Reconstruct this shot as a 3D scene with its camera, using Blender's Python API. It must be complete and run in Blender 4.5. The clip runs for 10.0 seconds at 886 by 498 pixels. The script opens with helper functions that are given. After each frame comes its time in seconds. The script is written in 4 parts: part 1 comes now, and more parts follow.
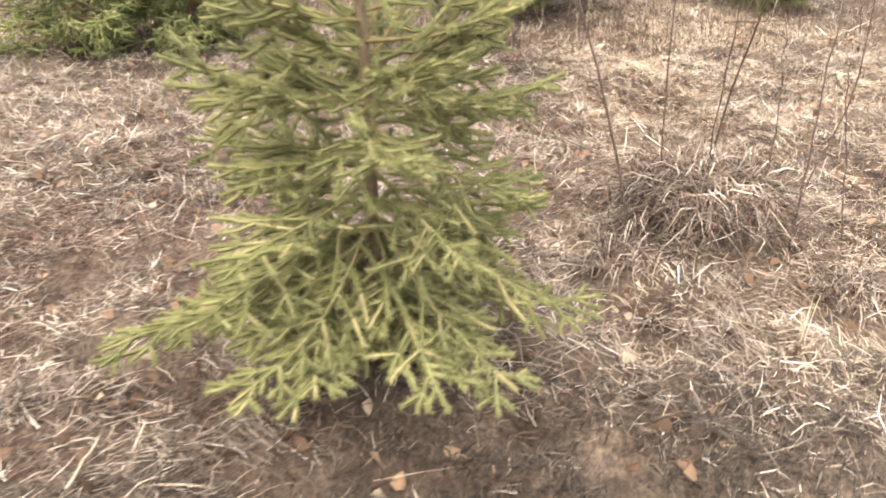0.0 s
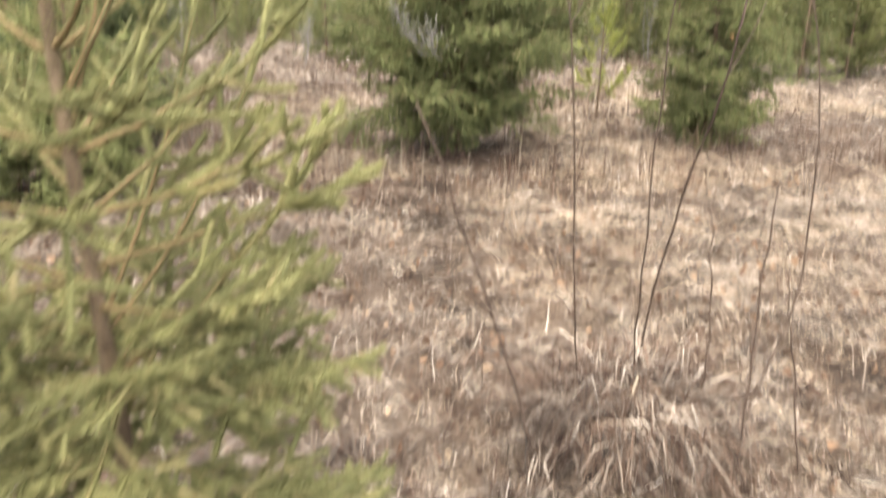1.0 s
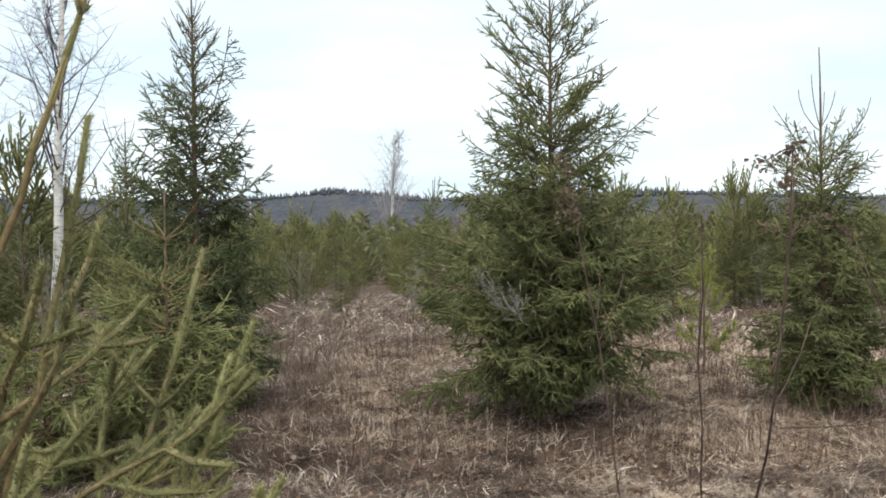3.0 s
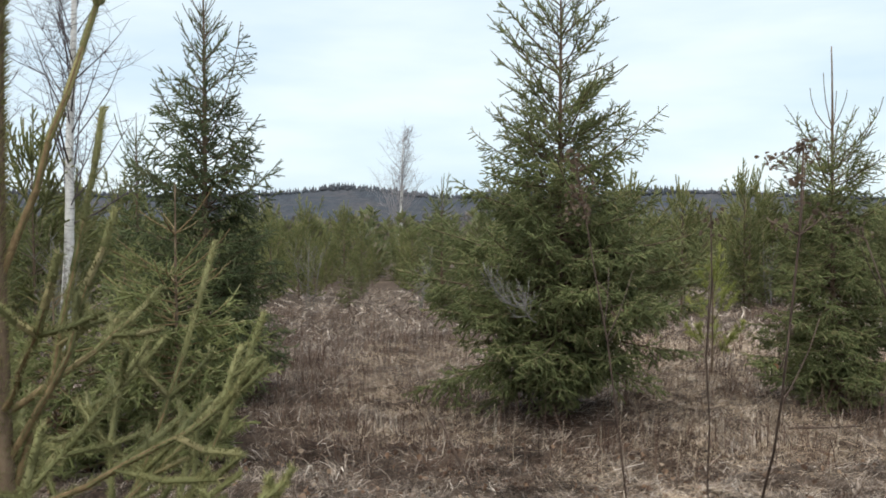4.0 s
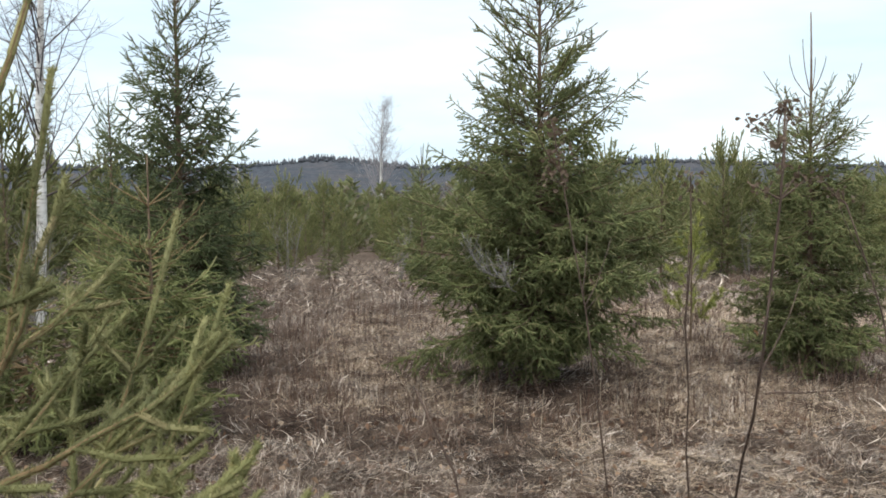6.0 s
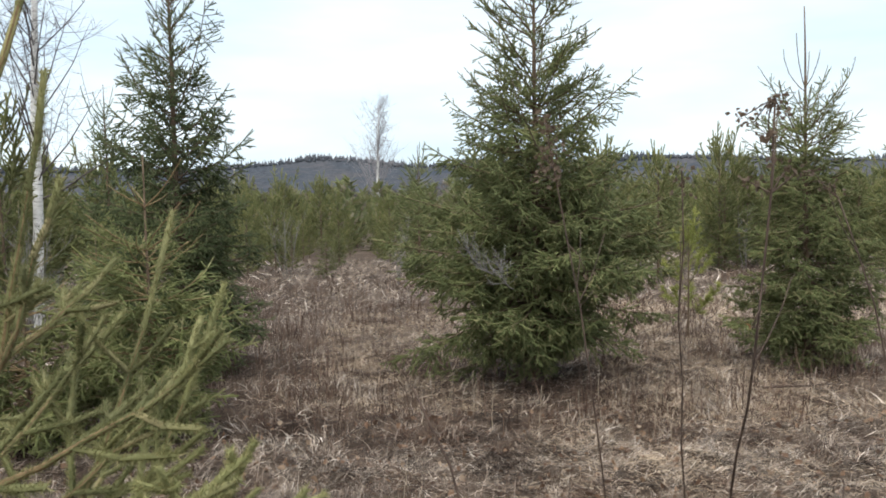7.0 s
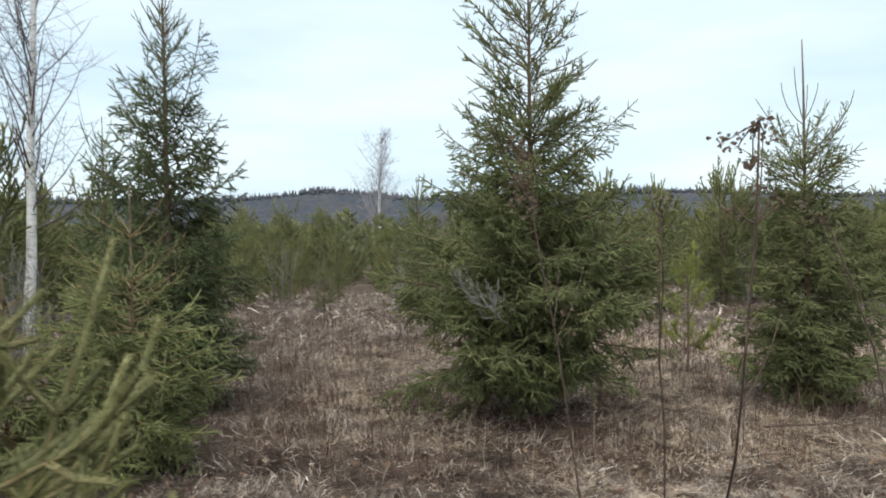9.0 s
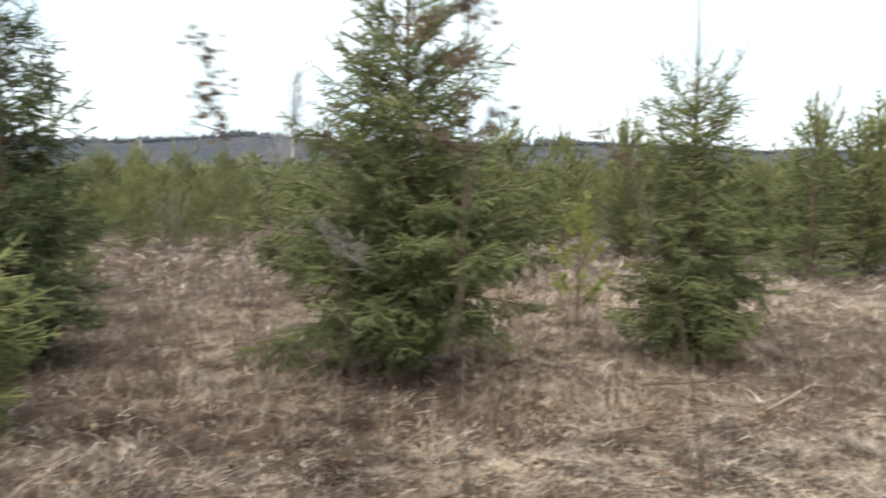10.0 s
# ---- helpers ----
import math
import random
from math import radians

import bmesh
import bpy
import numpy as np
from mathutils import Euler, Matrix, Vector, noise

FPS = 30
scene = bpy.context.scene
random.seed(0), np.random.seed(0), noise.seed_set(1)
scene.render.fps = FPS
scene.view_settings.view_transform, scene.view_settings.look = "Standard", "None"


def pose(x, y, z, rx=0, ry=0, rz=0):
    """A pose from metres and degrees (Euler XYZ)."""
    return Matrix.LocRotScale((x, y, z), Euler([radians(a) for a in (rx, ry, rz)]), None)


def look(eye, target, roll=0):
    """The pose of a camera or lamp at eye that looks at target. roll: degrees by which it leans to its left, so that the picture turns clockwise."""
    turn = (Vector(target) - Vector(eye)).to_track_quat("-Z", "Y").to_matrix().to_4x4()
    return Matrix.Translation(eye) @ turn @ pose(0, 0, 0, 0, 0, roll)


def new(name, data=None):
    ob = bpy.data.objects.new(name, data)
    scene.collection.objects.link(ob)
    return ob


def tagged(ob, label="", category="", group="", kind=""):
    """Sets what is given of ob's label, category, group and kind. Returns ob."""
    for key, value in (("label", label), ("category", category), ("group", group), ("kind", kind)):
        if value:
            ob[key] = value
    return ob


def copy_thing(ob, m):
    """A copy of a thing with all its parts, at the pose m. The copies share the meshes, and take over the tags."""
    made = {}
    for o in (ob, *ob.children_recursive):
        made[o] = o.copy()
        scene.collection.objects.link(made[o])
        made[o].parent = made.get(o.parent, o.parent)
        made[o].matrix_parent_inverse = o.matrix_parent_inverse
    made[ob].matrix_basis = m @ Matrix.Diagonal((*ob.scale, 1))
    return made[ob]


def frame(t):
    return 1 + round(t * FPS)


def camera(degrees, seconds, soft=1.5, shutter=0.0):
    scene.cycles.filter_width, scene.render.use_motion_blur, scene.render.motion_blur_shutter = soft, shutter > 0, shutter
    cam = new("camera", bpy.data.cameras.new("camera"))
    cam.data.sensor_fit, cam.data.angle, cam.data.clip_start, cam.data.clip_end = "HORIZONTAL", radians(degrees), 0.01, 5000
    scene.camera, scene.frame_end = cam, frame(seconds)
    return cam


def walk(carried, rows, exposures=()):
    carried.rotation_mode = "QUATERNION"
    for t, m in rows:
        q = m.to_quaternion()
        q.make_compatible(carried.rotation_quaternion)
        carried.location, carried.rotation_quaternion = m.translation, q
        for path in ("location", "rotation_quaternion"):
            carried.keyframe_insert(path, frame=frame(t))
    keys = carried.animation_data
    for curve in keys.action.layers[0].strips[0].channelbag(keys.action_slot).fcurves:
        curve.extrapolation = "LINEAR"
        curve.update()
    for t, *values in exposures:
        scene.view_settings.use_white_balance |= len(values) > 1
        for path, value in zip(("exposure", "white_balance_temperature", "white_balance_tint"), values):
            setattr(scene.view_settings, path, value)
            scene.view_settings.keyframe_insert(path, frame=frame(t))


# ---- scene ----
cam = camera(59.0, 10.0, soft=1.8, shutter=0.5)
PATH = [
    (0, (-0.478, 0.058, 1.266), (-0.298, 1.832, 0.361), 1.3),
    (0.5, (-0.267, 0.341, 1.279), (-0.097, 2.100, 0.344), 0.8),
    (1, (-0.102, 0.665, 1.386), (0.163, 2.536, 0.731), 1.3),
    (1.25, (-0.047, 0.737, 1.426), (0.143, 2.665, 0.973), 0.4),
    (1.5, (0.008, 0.808, 1.467), (0.073, 2.778, 1.132), -0.6),
    (2, (0.124, 0.818, 1.536), (0.102, 2.814, 1.422), -1.0),
    (2.5, (0.144, 0.824, 1.550), (0.125, 2.822, 1.486), -0.8),
    (4, (0.141, 0.814, 1.544), (0.091, 2.812, 1.472), -0.0),
    (4.5, (0.148, 0.835, 1.541), (0.121, 2.831, 1.427), 0.1),
    (5, (0.149, 0.851, 1.538), (0.151, 2.846, 1.398), 0.1),
    (5.5, (0.150, 0.860, 1.537), (0.147, 2.854, 1.393), -0.1),
    (7, (0.161, 0.850, 1.535), (0.165, 2.844, 1.384), -1.1),
    (7.5, (0.159, 0.845, 1.539), (0.145, 2.841, 1.419), -1.3),
    (8, (0.163, 0.839, 1.550), (0.122, 2.837, 1.486), -1.4),
    (8.5, (0.181, 0.847, 1.555), (0.145, 2.847, 1.551), -1.3),
    (9, (0.232, 0.951, 1.527), (0.230, 2.950, 1.460), -0.8),
    (9.5, (0.361, 1.183, 1.534), (0.372, 3.178, 1.391), 0.9),
    (9.75, (0.494, 1.278, 1.516), (0.563, 3.264, 1.307), 0.8),
    (10, (0.627, 1.372, 1.498), (0.817, 3.353, 1.298), 0.6),
]
walk(cam, [(t, look(eye, target, roll)) for t, eye, target, roll in PATH],
     exposures=[(0, 1.9, 6840, 10), (1.0, 1.76, 6840, 10), (1.6, 1.58, 6580, 9), (2.5, 0.84, 6380, 8), (3.8, 0.27, 6230, 6), (4.6, 0.42, 6170, 6), (5.5, 0.48, 6180, 6), (7.5, 0.49, 6190, 7), (8.5, 0.31, 6090, 6), (9.3, 0.45, 6080, 4), (10.0, 0.84, 6340, 5)])

# ---- world and sun: a bright overcast sky ----
world = bpy.data.worlds.new("overcast_sky")
scene.world = world
world.use_nodes = True
wn, wl = world.node_tree.nodes, world.node_tree.links
wn.clear()
SUN_EL, SUN_ROT = 66.7, 208.0
sky = wn.new("ShaderNodeTexSky")
sky.sky_type, sky.sun_disc = "NISHITA", False
sky.sun_elevation, sky.sun_rotation = radians(SUN_EL), radians(SUN_ROT)
sky_gain = wn.new("ShaderNodeVectorMath")
sky_gain.operation = "SCALE"
sky_gain.inputs["Scale"].default_value = 0.16
wl.new(sky.outputs[0], sky_gain.inputs[0])
wc = wn.new("ShaderNodeTexCoord")
wm = wn.new("ShaderNodeMapping")
wm.inputs["Scale"].default_value = (1.0, 1.0, 4.5)
wl.new(wc.outputs["Generated"], wm.inputs[0])
cloud = wn.new("ShaderNodeTexNoise")
cloud.inputs["Scale"].default_value = 2.2
cloud.inputs["Detail"].default_value = 5.0
cloud.inputs["Roughness"].default_value = 0.5
wl.new(wm.outputs[0], cloud.inputs[0])
tone = wn.new("ShaderNodeValToRGB")
tone.color_ramp.elements[0].position, tone.color_ramp.elements[0].color = 0.34, (0.71, 0.83, 0.95, 1)
tone.color_ramp.elements[1].position, tone.color_ramp.elements[1].color = 0.66, (0.99, 1.04, 1.05, 1)
wl.new(cloud.outputs[0], tone.inputs[0])
veil = wn.new("ShaderNodeMix")
veil.data_type = "RGBA"
veil.inputs["Factor"].default_value = 0.88
wl.new(sky_gain.outputs[0], veil.inputs["A"])
wl.new(tone.outputs[0], veil.inputs["B"])
bg = wn.new("ShaderNodeBackground")
bg.inputs["Strength"].default_value = 0.86
wl.new(veil.outputs["Result"], bg.inputs[0])
wo = wn.new("ShaderNodeOutputWorld")
wl.new(bg.outputs[0], wo.inputs[0])

sun_data = bpy.data.lights.new("sun", "SUN")
sun_data.energy, sun_data.angle, sun_data.color = 3.9, radians(85), (1.0, 0.95, 0.86)
sun = new("sun", sun_data)
sun.matrix_world = look((0, 0, 30), (0.2 * 30, 0.38 * 30, 0))


# ---- materials ----
def material(name, build):
    m = bpy.data.materials.new(name)
    m.use_nodes = True
    nt = m.node_tree
    build(nt.nodes, nt.links, nt.nodes["Principled BSDF"])
    return m


def ramp(nodes, links, source, stops):
    r = nodes.new("ShaderNodeValToRGB")
    while len(r.color_ramp.elements) < len(stops):
        r.color_ramp.elements.new(0.5)
    for e, (p, c) in zip(r.color_ramp.elements, stops):
        e.position, e.color = p, (*c, 1)
    links.new(source, r.inputs[0])
    return r.outputs[0]


def noise_node(nodes, links, scale, detail=4.0, rough=0.55, stretch=None):
    c = nodes.new("ShaderNodeTexCoord").outputs["Object"]
    if stretch:
        mp = nodes.new("ShaderNodeMapping")
        mp.inputs["Scale"].default_value = stretch
        links.new(c, mp.inputs[0])
        c = mp.outputs[0]
    n = nodes.new("ShaderNodeTexNoise")
    n.inputs["Scale"].default_value, n.inputs["Detail"].default_value, n.inputs["Roughness"].default_value = scale, detail, rough
    links.new(c, n.inputs[0])
    return n.outputs[0]


def mixed(nodes, links, a, b, fac, how="MIX"):
    m = nodes.new("ShaderNodeMix")
    m.data_type, m.blend_type = "RGBA", how
    for v, key in ((fac, "Factor"), (a, "A"), (b, "B")):
        if isinstance(v, (int, float)):
            m.inputs[key].default_value = v
        elif isinstance(v, tuple):
            m.inputs[key].default_value = (*v, 1)
        else:
            links.new(v, m.inputs[key])
    return m.outputs["Result"]


def bump(nodes, links, height, bsdf, strength, distance):
    b = nodes.new("ShaderNodeBump")
    b.inputs["Strength"].default_value, b.inputs["Distance"].default_value = strength, distance
    links.new(height, b.inputs["Height"])
    links.new(b.outputs[0], bsdf.inputs["Normal"])


def foliage(stops, patch, rough=0.55, spec=0.3, through_light=0.4, swing=((0.62, 0.62, 0.62), (1.25, 1.2, 1.15))):
    """Needles or straw: a colour for each piece, shifted over the plant by a broad noise."""
    def build(n, l, p):
        island = n.new("ShaderNodeNewGeometry").outputs["Random Per Island"]
        c = ramp(n, l, island, stops)
        big = ramp(n, l, noise_node(n, l, patch, 3.0), [(0.3, swing[0]), (0.7, swing[1])])
        colour = mixed(n, l, c, big, 1.0, "MULTIPLY")
        l.new(colour, p.inputs["Base Color"])
        p.inputs["Roughness"].default_value = rough
        p.inputs["Specular IOR Level"].default_value = spec
        if through_light:
            thin, both = n.new("ShaderNodeBsdfTranslucent"), n.new("ShaderNodeMixShader")
            l.new(colour, thin.inputs["Color"])
            both.inputs[0].default_value = through_light
            l.new(p.outputs[0], both.inputs[1])
            l.new(thin.outputs[0], both.inputs[2])
            l.new(both.outputs[0], n["Material Output"].inputs["Surface"])
    return build


NEEDLE = material("spruce_needles", foliage([(0.0, (0.108, 0.128, 0.056)), (0.45, (0.158, 0.178, 0.075)), (0.8, (0.196, 0.212, 0.093)), (1.0, (0.25, 0.222, 0.12))], 3.0, 0.7, 0.12, 0.24))
NEEDLE_DARK = material("dark_spruce_needles", foliage([(0.0, (0.072, 0.093, 0.047)), (0.45, (0.105, 0.13, 0.061)), (0.8, (0.13, 0.154, 0.073)), (1.0, (0.168, 0.158, 0.093))], 3.0, 0.7, 0.12, 0.24))
NEEDLE_NEAR = material("young_spruce_needles", foliage([(0.0, (0.149, 0.155, 0.066)), (0.4, (0.210, 0.210, 0.092)), (0.8, (0.262, 0.254, 0.120)), (1.0, (0.368, 0.304, 0.161))], 5.0, 0.65, 0.18, 0.3))
NEEDLE_PINE = material("pine_needles", foliage([(0.0, (0.125, 0.138, 0.056)), (0.5, (0.175, 0.186, 0.074)), (0.85, (0.215, 0.218, 0.092)), (1.0, (0.265, 0.232, 0.126))], 1.5, 0.7, 0.12, 0.3))
NEEDLE_ROW = material("plantation_spruce_needles", foliage([(0.0, (0.11, 0.128, 0.057)), (0.45, (0.16, 0.18, 0.078)), (0.8, (0.2, 0.214, 0.097)), (1.0, (0.25, 0.226, 0.13))], 1.5, 0.7, 0.12, 0.3))
NEEDLE_LIGHT = material("light_spruce_needles", foliage([(0.0, (0.138, 0.158, 0.064)), (0.45, (0.188, 0.206, 0.083)), (0.8, (0.23, 0.246, 0.104)), (1.0, (0.29, 0.272, 0.145))], 3.0, 0.7, 0.12, 0.3))
NEEDLE_PALE = material("pale_pine_needles", foliage([(0.0, (0.2, 0.235, 0.06)), (0.6, (0.3, 0.32, 0.095)), (1.0, (0.37, 0.35, 0.14))], 4.0, 0.7, 0.15, 0.35))
FAR_WOOD = material("far_wood_foliage", foliage([(0.0, (0.11, 0.125, 0.06)), (0.5, (0.185, 0.2, 0.085)), (0.75, (0.22, 0.215, 0.11)), (1.0, (0.22, 0.18, 0.145))], 0.05))
FAR_SCRUB = material("far_scrub", foliage([(0.0, (0.1, 0.1, 0.085)), (0.4, (0.14, 0.13, 0.12)), (0.8, (0.19, 0.165, 0.16)), (1.0, (0.24, 0.21, 0.2))], 0.04))
STRAW = material("dry_straw", foliage([(0.0, (0.06, 0.048, 0.041)), (0.32, (0.15, 0.12, 0.100)), (0.62, (0.275, 0.225, 0.187)), (0.9, (0.44, 0.365, 0.308)), (1.0, (0.8, 0.73, 0.665))], 3.2, 0.6, 0.35, 0.15, ((0.58, 0.54, 0.52), (1.25, 1.2, 1.14))))
PALE_STRAW = material("bleached_straw", foliage([(0.0, (0.2, 0.15, 0.109)), (0.4, (0.37, 0.285, 0.207)), (0.8, (0.52, 0.42, 0.322)), (1.0, (0.74, 0.65, 0.545))], 2.6, 0.6, 0.35, 0.15, ((0.62, 0.58, 0.54), (1.17, 1.12, 1.07))))
WEED = material("red_brown_weeds", foliage([(0.0, (0.045, 0.03, 0.026)), (0.5, (0.115, 0.073, 0.057)), (1.0, (0.235, 0.165, 0.127))], 2.4, 0.8, 0.1))
# Near-black brown for litter, and for shade put into the grass as colour.
DARK_BLADES = material("dark_brown_blades", foliage([(0.0, (0.018, 0.014, 0.012)), (0.5, (0.045, 0.034, 0.028)), (1.0, (0.095, 0.072, 0.057))], 2.4, 0.8, 0.15, 0.0))
DRY_LEAF = material("dry_oak_leaf", foliage([(0.0, (0.06, 0.042, 0.03)), (0.5, (0.11, 0.078, 0.055)), (1.0, (0.18, 0.13, 0.092))], 6.0, 0.6, 0.25))
ORANGE_LEAF = material("orange_bud_leaf", foliage([(0.0, (0.26, 0.13, 0.06)), (1.0, (0.42, 0.22, 0.1))], 6.0, 0.6, 0.25))
LITTER_LEAF = material("fallen_leaf", foliage([(0.0, (0.07, 0.042, 0.03)), (0.5, (0.18, 0.11, 0.075)), (0.85, (0.32, 0.21, 0.14)), (1.0, (0.5, 0.4, 0.3))], 6.0, 0.7, 0.2))


def wood(a, b, scale, stretch, strength=0.6, rough=0.85):
    def build(n, l, p):
        f = noise_node(n, l, scale, 6.0, 0.6, stretch)
        l.new(ramp(n, l, f, [(0.3, a), (0.7, b)]), p.inputs["Base Color"])
        p.inputs["Roughness"].default_value = rough
        p.inputs["Specular IOR Level"].default_value = 0.2
        bump(n, l, f, p, strength, 0.004)
    return build


BARK = material("spruce_bark", wood((0.075, 0.05, 0.035), (0.19, 0.135, 0.09), 60, (1, 1, 0.35)))
TWIG = material("young_spruce_twig", wood((0.12, 0.08, 0.042), (0.24, 0.165, 0.085), 90, (1, 1, 1), 0.3))
TWIG_DARK = material("spruce_twig", wood((0.07, 0.05, 0.034), (0.15, 0.105, 0.065), 60, (1, 1, 1), 0.3))
SHOOT = material("bare_shoot_bark", wood((0.10, 0.08, 0.06), (0.2, 0.155, 0.11), 60, (1, 1, 1), 0.3))
STALK = material("sapling_bark", wood((0.042, 0.029, 0.024), (0.118, 0.08, 0.061), 70, (1, 1, 0.3), 0.4))
BIRCH_TWIG = material("birch_twig", wood((0.055, 0.045, 0.045), (0.12, 0.095, 0.092), 30, (1, 1, 0.5), 0.2))
FAR_TWIG = material("far_birch_twig", wood((0.19, 0.175, 0.18), (0.33, 0.3, 0.31), 30, (1, 1, 0.5), 0.2))


def birch_bark(n, l, p):
    bands = noise_node(n, l, 9, 5.0, 0.65, (1, 1, 3.2))
    fine = noise_node(n, l, 60, 4.0, 0.6)
    c = ramp(n, l, bands, [(0.33, (0.05, 0.042, 0.038)), (0.39, (0.6, 0.57, 0.54)), (0.65, (0.82, 0.8, 0.78))])
    l.new(mixed(n, l, c, ramp(n, l, fine, [(0.3, (0.75, 0.72, 0.7)), (0.7, (1, 1, 1))]), 1.0, "MULTIPLY"), p.inputs["Base Color"])
    p.inputs["Roughness"].default_value = 0.7
    bump(n, l, fine, p, 0.4, 0.004)


BIRCH = material("birch_bark", birch_bark)


def ground_look(n, l, p):
    broad = noise_node(n, l, 0.55, 6.0, 0.6)
    mid = noise_node(n, l, 3.2, 6.0, 0.65)
    fine = noise_node(n, l, 70, 6.0, 0.75, (1, 0.6, 1))
    straw = ramp(n, l, fine, [(0.25, (0.031, 0.025, 0.021)), (0.45, (0.077, 0.061, 0.051)), (0.62, (0.15, 0.12, 0.098)), (0.8, (0.29, 0.238, 0.192))])
    wet = ramp(n, l, mid, [(0.36, (0.42, 0.38, 0.36)), (0.52, (0.95, 0.92, 0.9)), (0.7, (1.1, 1.08, 1.05))])
    hue = ramp(n, l, broad, [(0.35, (0.82, 0.72, 0.66)), (0.65, (1.12, 1.06, 1.0))])
    c = mixed(n, l, mixed(n, l, straw, wet, 1.0, "MULTIPLY"), hue, 1.0, "MULTIPLY")
    l.new(c, p.inputs["Base Color"])
    p.inputs["Roughness"].default_value = 0.9
    p.inputs["Specular IOR Level"].default_value = 0.15
    bump(n, l, fine, p, 0.7, 0.02)


GROUND = material("matted_dry_grass", ground_look)


# Dull forest tones with the blue-grey haze of distance mixed into the colour.
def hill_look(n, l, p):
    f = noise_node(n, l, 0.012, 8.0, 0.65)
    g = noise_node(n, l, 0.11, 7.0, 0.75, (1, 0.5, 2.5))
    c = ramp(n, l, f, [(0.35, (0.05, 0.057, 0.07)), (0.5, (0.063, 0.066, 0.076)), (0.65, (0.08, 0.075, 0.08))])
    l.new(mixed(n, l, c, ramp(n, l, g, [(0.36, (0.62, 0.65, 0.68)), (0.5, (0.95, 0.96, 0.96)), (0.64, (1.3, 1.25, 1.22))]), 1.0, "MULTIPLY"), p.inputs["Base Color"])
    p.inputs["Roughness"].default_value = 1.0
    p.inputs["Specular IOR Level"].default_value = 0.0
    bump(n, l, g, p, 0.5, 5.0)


HILL = material("hazed_forest", hill_look)
# Crest trees carry the same painted haze as the ridge.
RIDGE_TREE = material("hazed_ridge_conifers", foliage([(0.0, (0.066, 0.075, 0.09)), (0.5, (0.077, 0.083, 0.097)), (0.8, (0.088, 0.091, 0.103)), (1.0, (0.105, 0.1, 0.11))], 0.008, 1.0, 0.0, 0.0))


# ---- mesh tools ----
class Geo:
    """Gathers vertices and triangles."""

    def __init__(self):
        self.v, self.f, self.n = [], [], 0

    def add(self, v, f):
        v, f = np.asarray(v, float).reshape(-1, 3), np.asarray(f, int).reshape(-1, 3)
        self.v.append(v)
        self.f.append(f + self.n)
        self.n += len(v)

    def tube(self, pts, radii, sides=5):
        pts, radii = np.asarray(pts, float), np.asarray(radii, float)
        d = np.gradient(pts, axis=0)
        d /= np.linalg.norm(d, axis=1, keepdims=True) + 1e-9
        ref = np.array([0.0, 0.0, 1.0]) if abs(d[:, 2].mean()) < 0.8 else np.array([1.0, 0.0, 0.0])
        a = np.cross(d, ref)
        a /= np.linalg.norm(a, axis=1, keepdims=True) + 1e-9
        b = np.cross(d, a)
        ang = np.arange(sides) * 2 * math.pi / sides
        ring = pts[:, None] + radii[:, None, None] * (np.cos(ang)[None, :, None] * a[:, None] + np.sin(ang)[None, :, None] * b[:, None])
        m = len(pts)
        i, j = np.meshgrid(np.arange(m - 1), np.arange(sides), indexing="ij")
        p00, p01 = i * sides + j, i * sides + (j + 1) % sides
        p10, p11 = p00 + sides, p01 + sides
        quads = np.concatenate([np.stack([p00, p01, p11], -1).reshape(-1, 3), np.stack([p00, p11, p10], -1).reshape(-1, 3)])
        caps = [[(m - 1) * sides, (m - 1) * sides + k, (m - 1) * sides + k + 1] for k in range(1, sides - 1)]
        self.add(ring.reshape(-1, 3), np.concatenate([quads, np.array(caps, int).reshape(-1, 3)]))

    def mesh(self, name, mat, smooth=False):
        me = bpy.data.meshes.new(name)
        v, f = np.concatenate(self.v), np.concatenate(self.f)
        me.vertices.add(len(v))
        me.vertices.foreach_set("co", v.astype(np.float32).ravel())
        me.loops.add(len(f) * 3)
        me.loops.foreach_set("vertex_index", f.astype(np.int32).ravel())
        me.polygons.add(len(f))
        me.polygons.foreach_set("loop_start", np.arange(0, len(f) * 3, 3, dtype=np.int32))
        me.update(calc_edges=True)
        if smooth:
            me.polygons.foreach_set("use_smooth", np.ones(len(f), bool))
        me.materials.append(mat)
        me.validate()
        return me


def unit(a):
    return a / (np.linalg.norm(a, axis=-1, keepdims=True) + 1e-9)


def needles(geo, rng, p0, p1, per_metre, length, width, lean=0.8, ragged=0.3):
    """Thin flat needles all round straight shoots p0 to p1."""
    p0, p1 = np.asarray(p0, float).reshape(-1, 3), np.asarray(p1, float).reshape(-1, 3)
    span = np.linalg.norm(p1 - p0, axis=1)
    counts = np.maximum(3, (span * per_metre).astype(int))
    idx = np.repeat(np.arange(len(p0)), counts)
    n = len(idx)
    axis = unit(p1 - p0)[idx]
    u = rng.random(n)[:, None]
    ref = np.where(np.abs(axis[:, 2:3]) < 0.9, np.array([[0, 0, 1.0]]), np.array([[1.0, 0, 0]]))
    a = unit(np.cross(axis, ref))
    b = np.cross(axis, a)
    phi = rng.random(n)[:, None] * 2 * math.pi
    radial = np.cos(phi) * a + np.sin(phi) * b
    way = unit(radial + axis * (lean + ragged * rng.standard_normal(n)[:, None]))
    base = p0[idx] + (p1 - p0)[idx] * u
    size = length * (0.7 + 0.5 * rng.random(n)[:, None])
    flat = unit(np.cross(way, rng.standard_normal((n, 3)))) * width * 0.5
    tri = np.stack([base - flat, base + flat, base + way * size], 1)
    geo.add(tri.reshape(-1, 3), np.arange(n * 3).reshape(-1, 3))


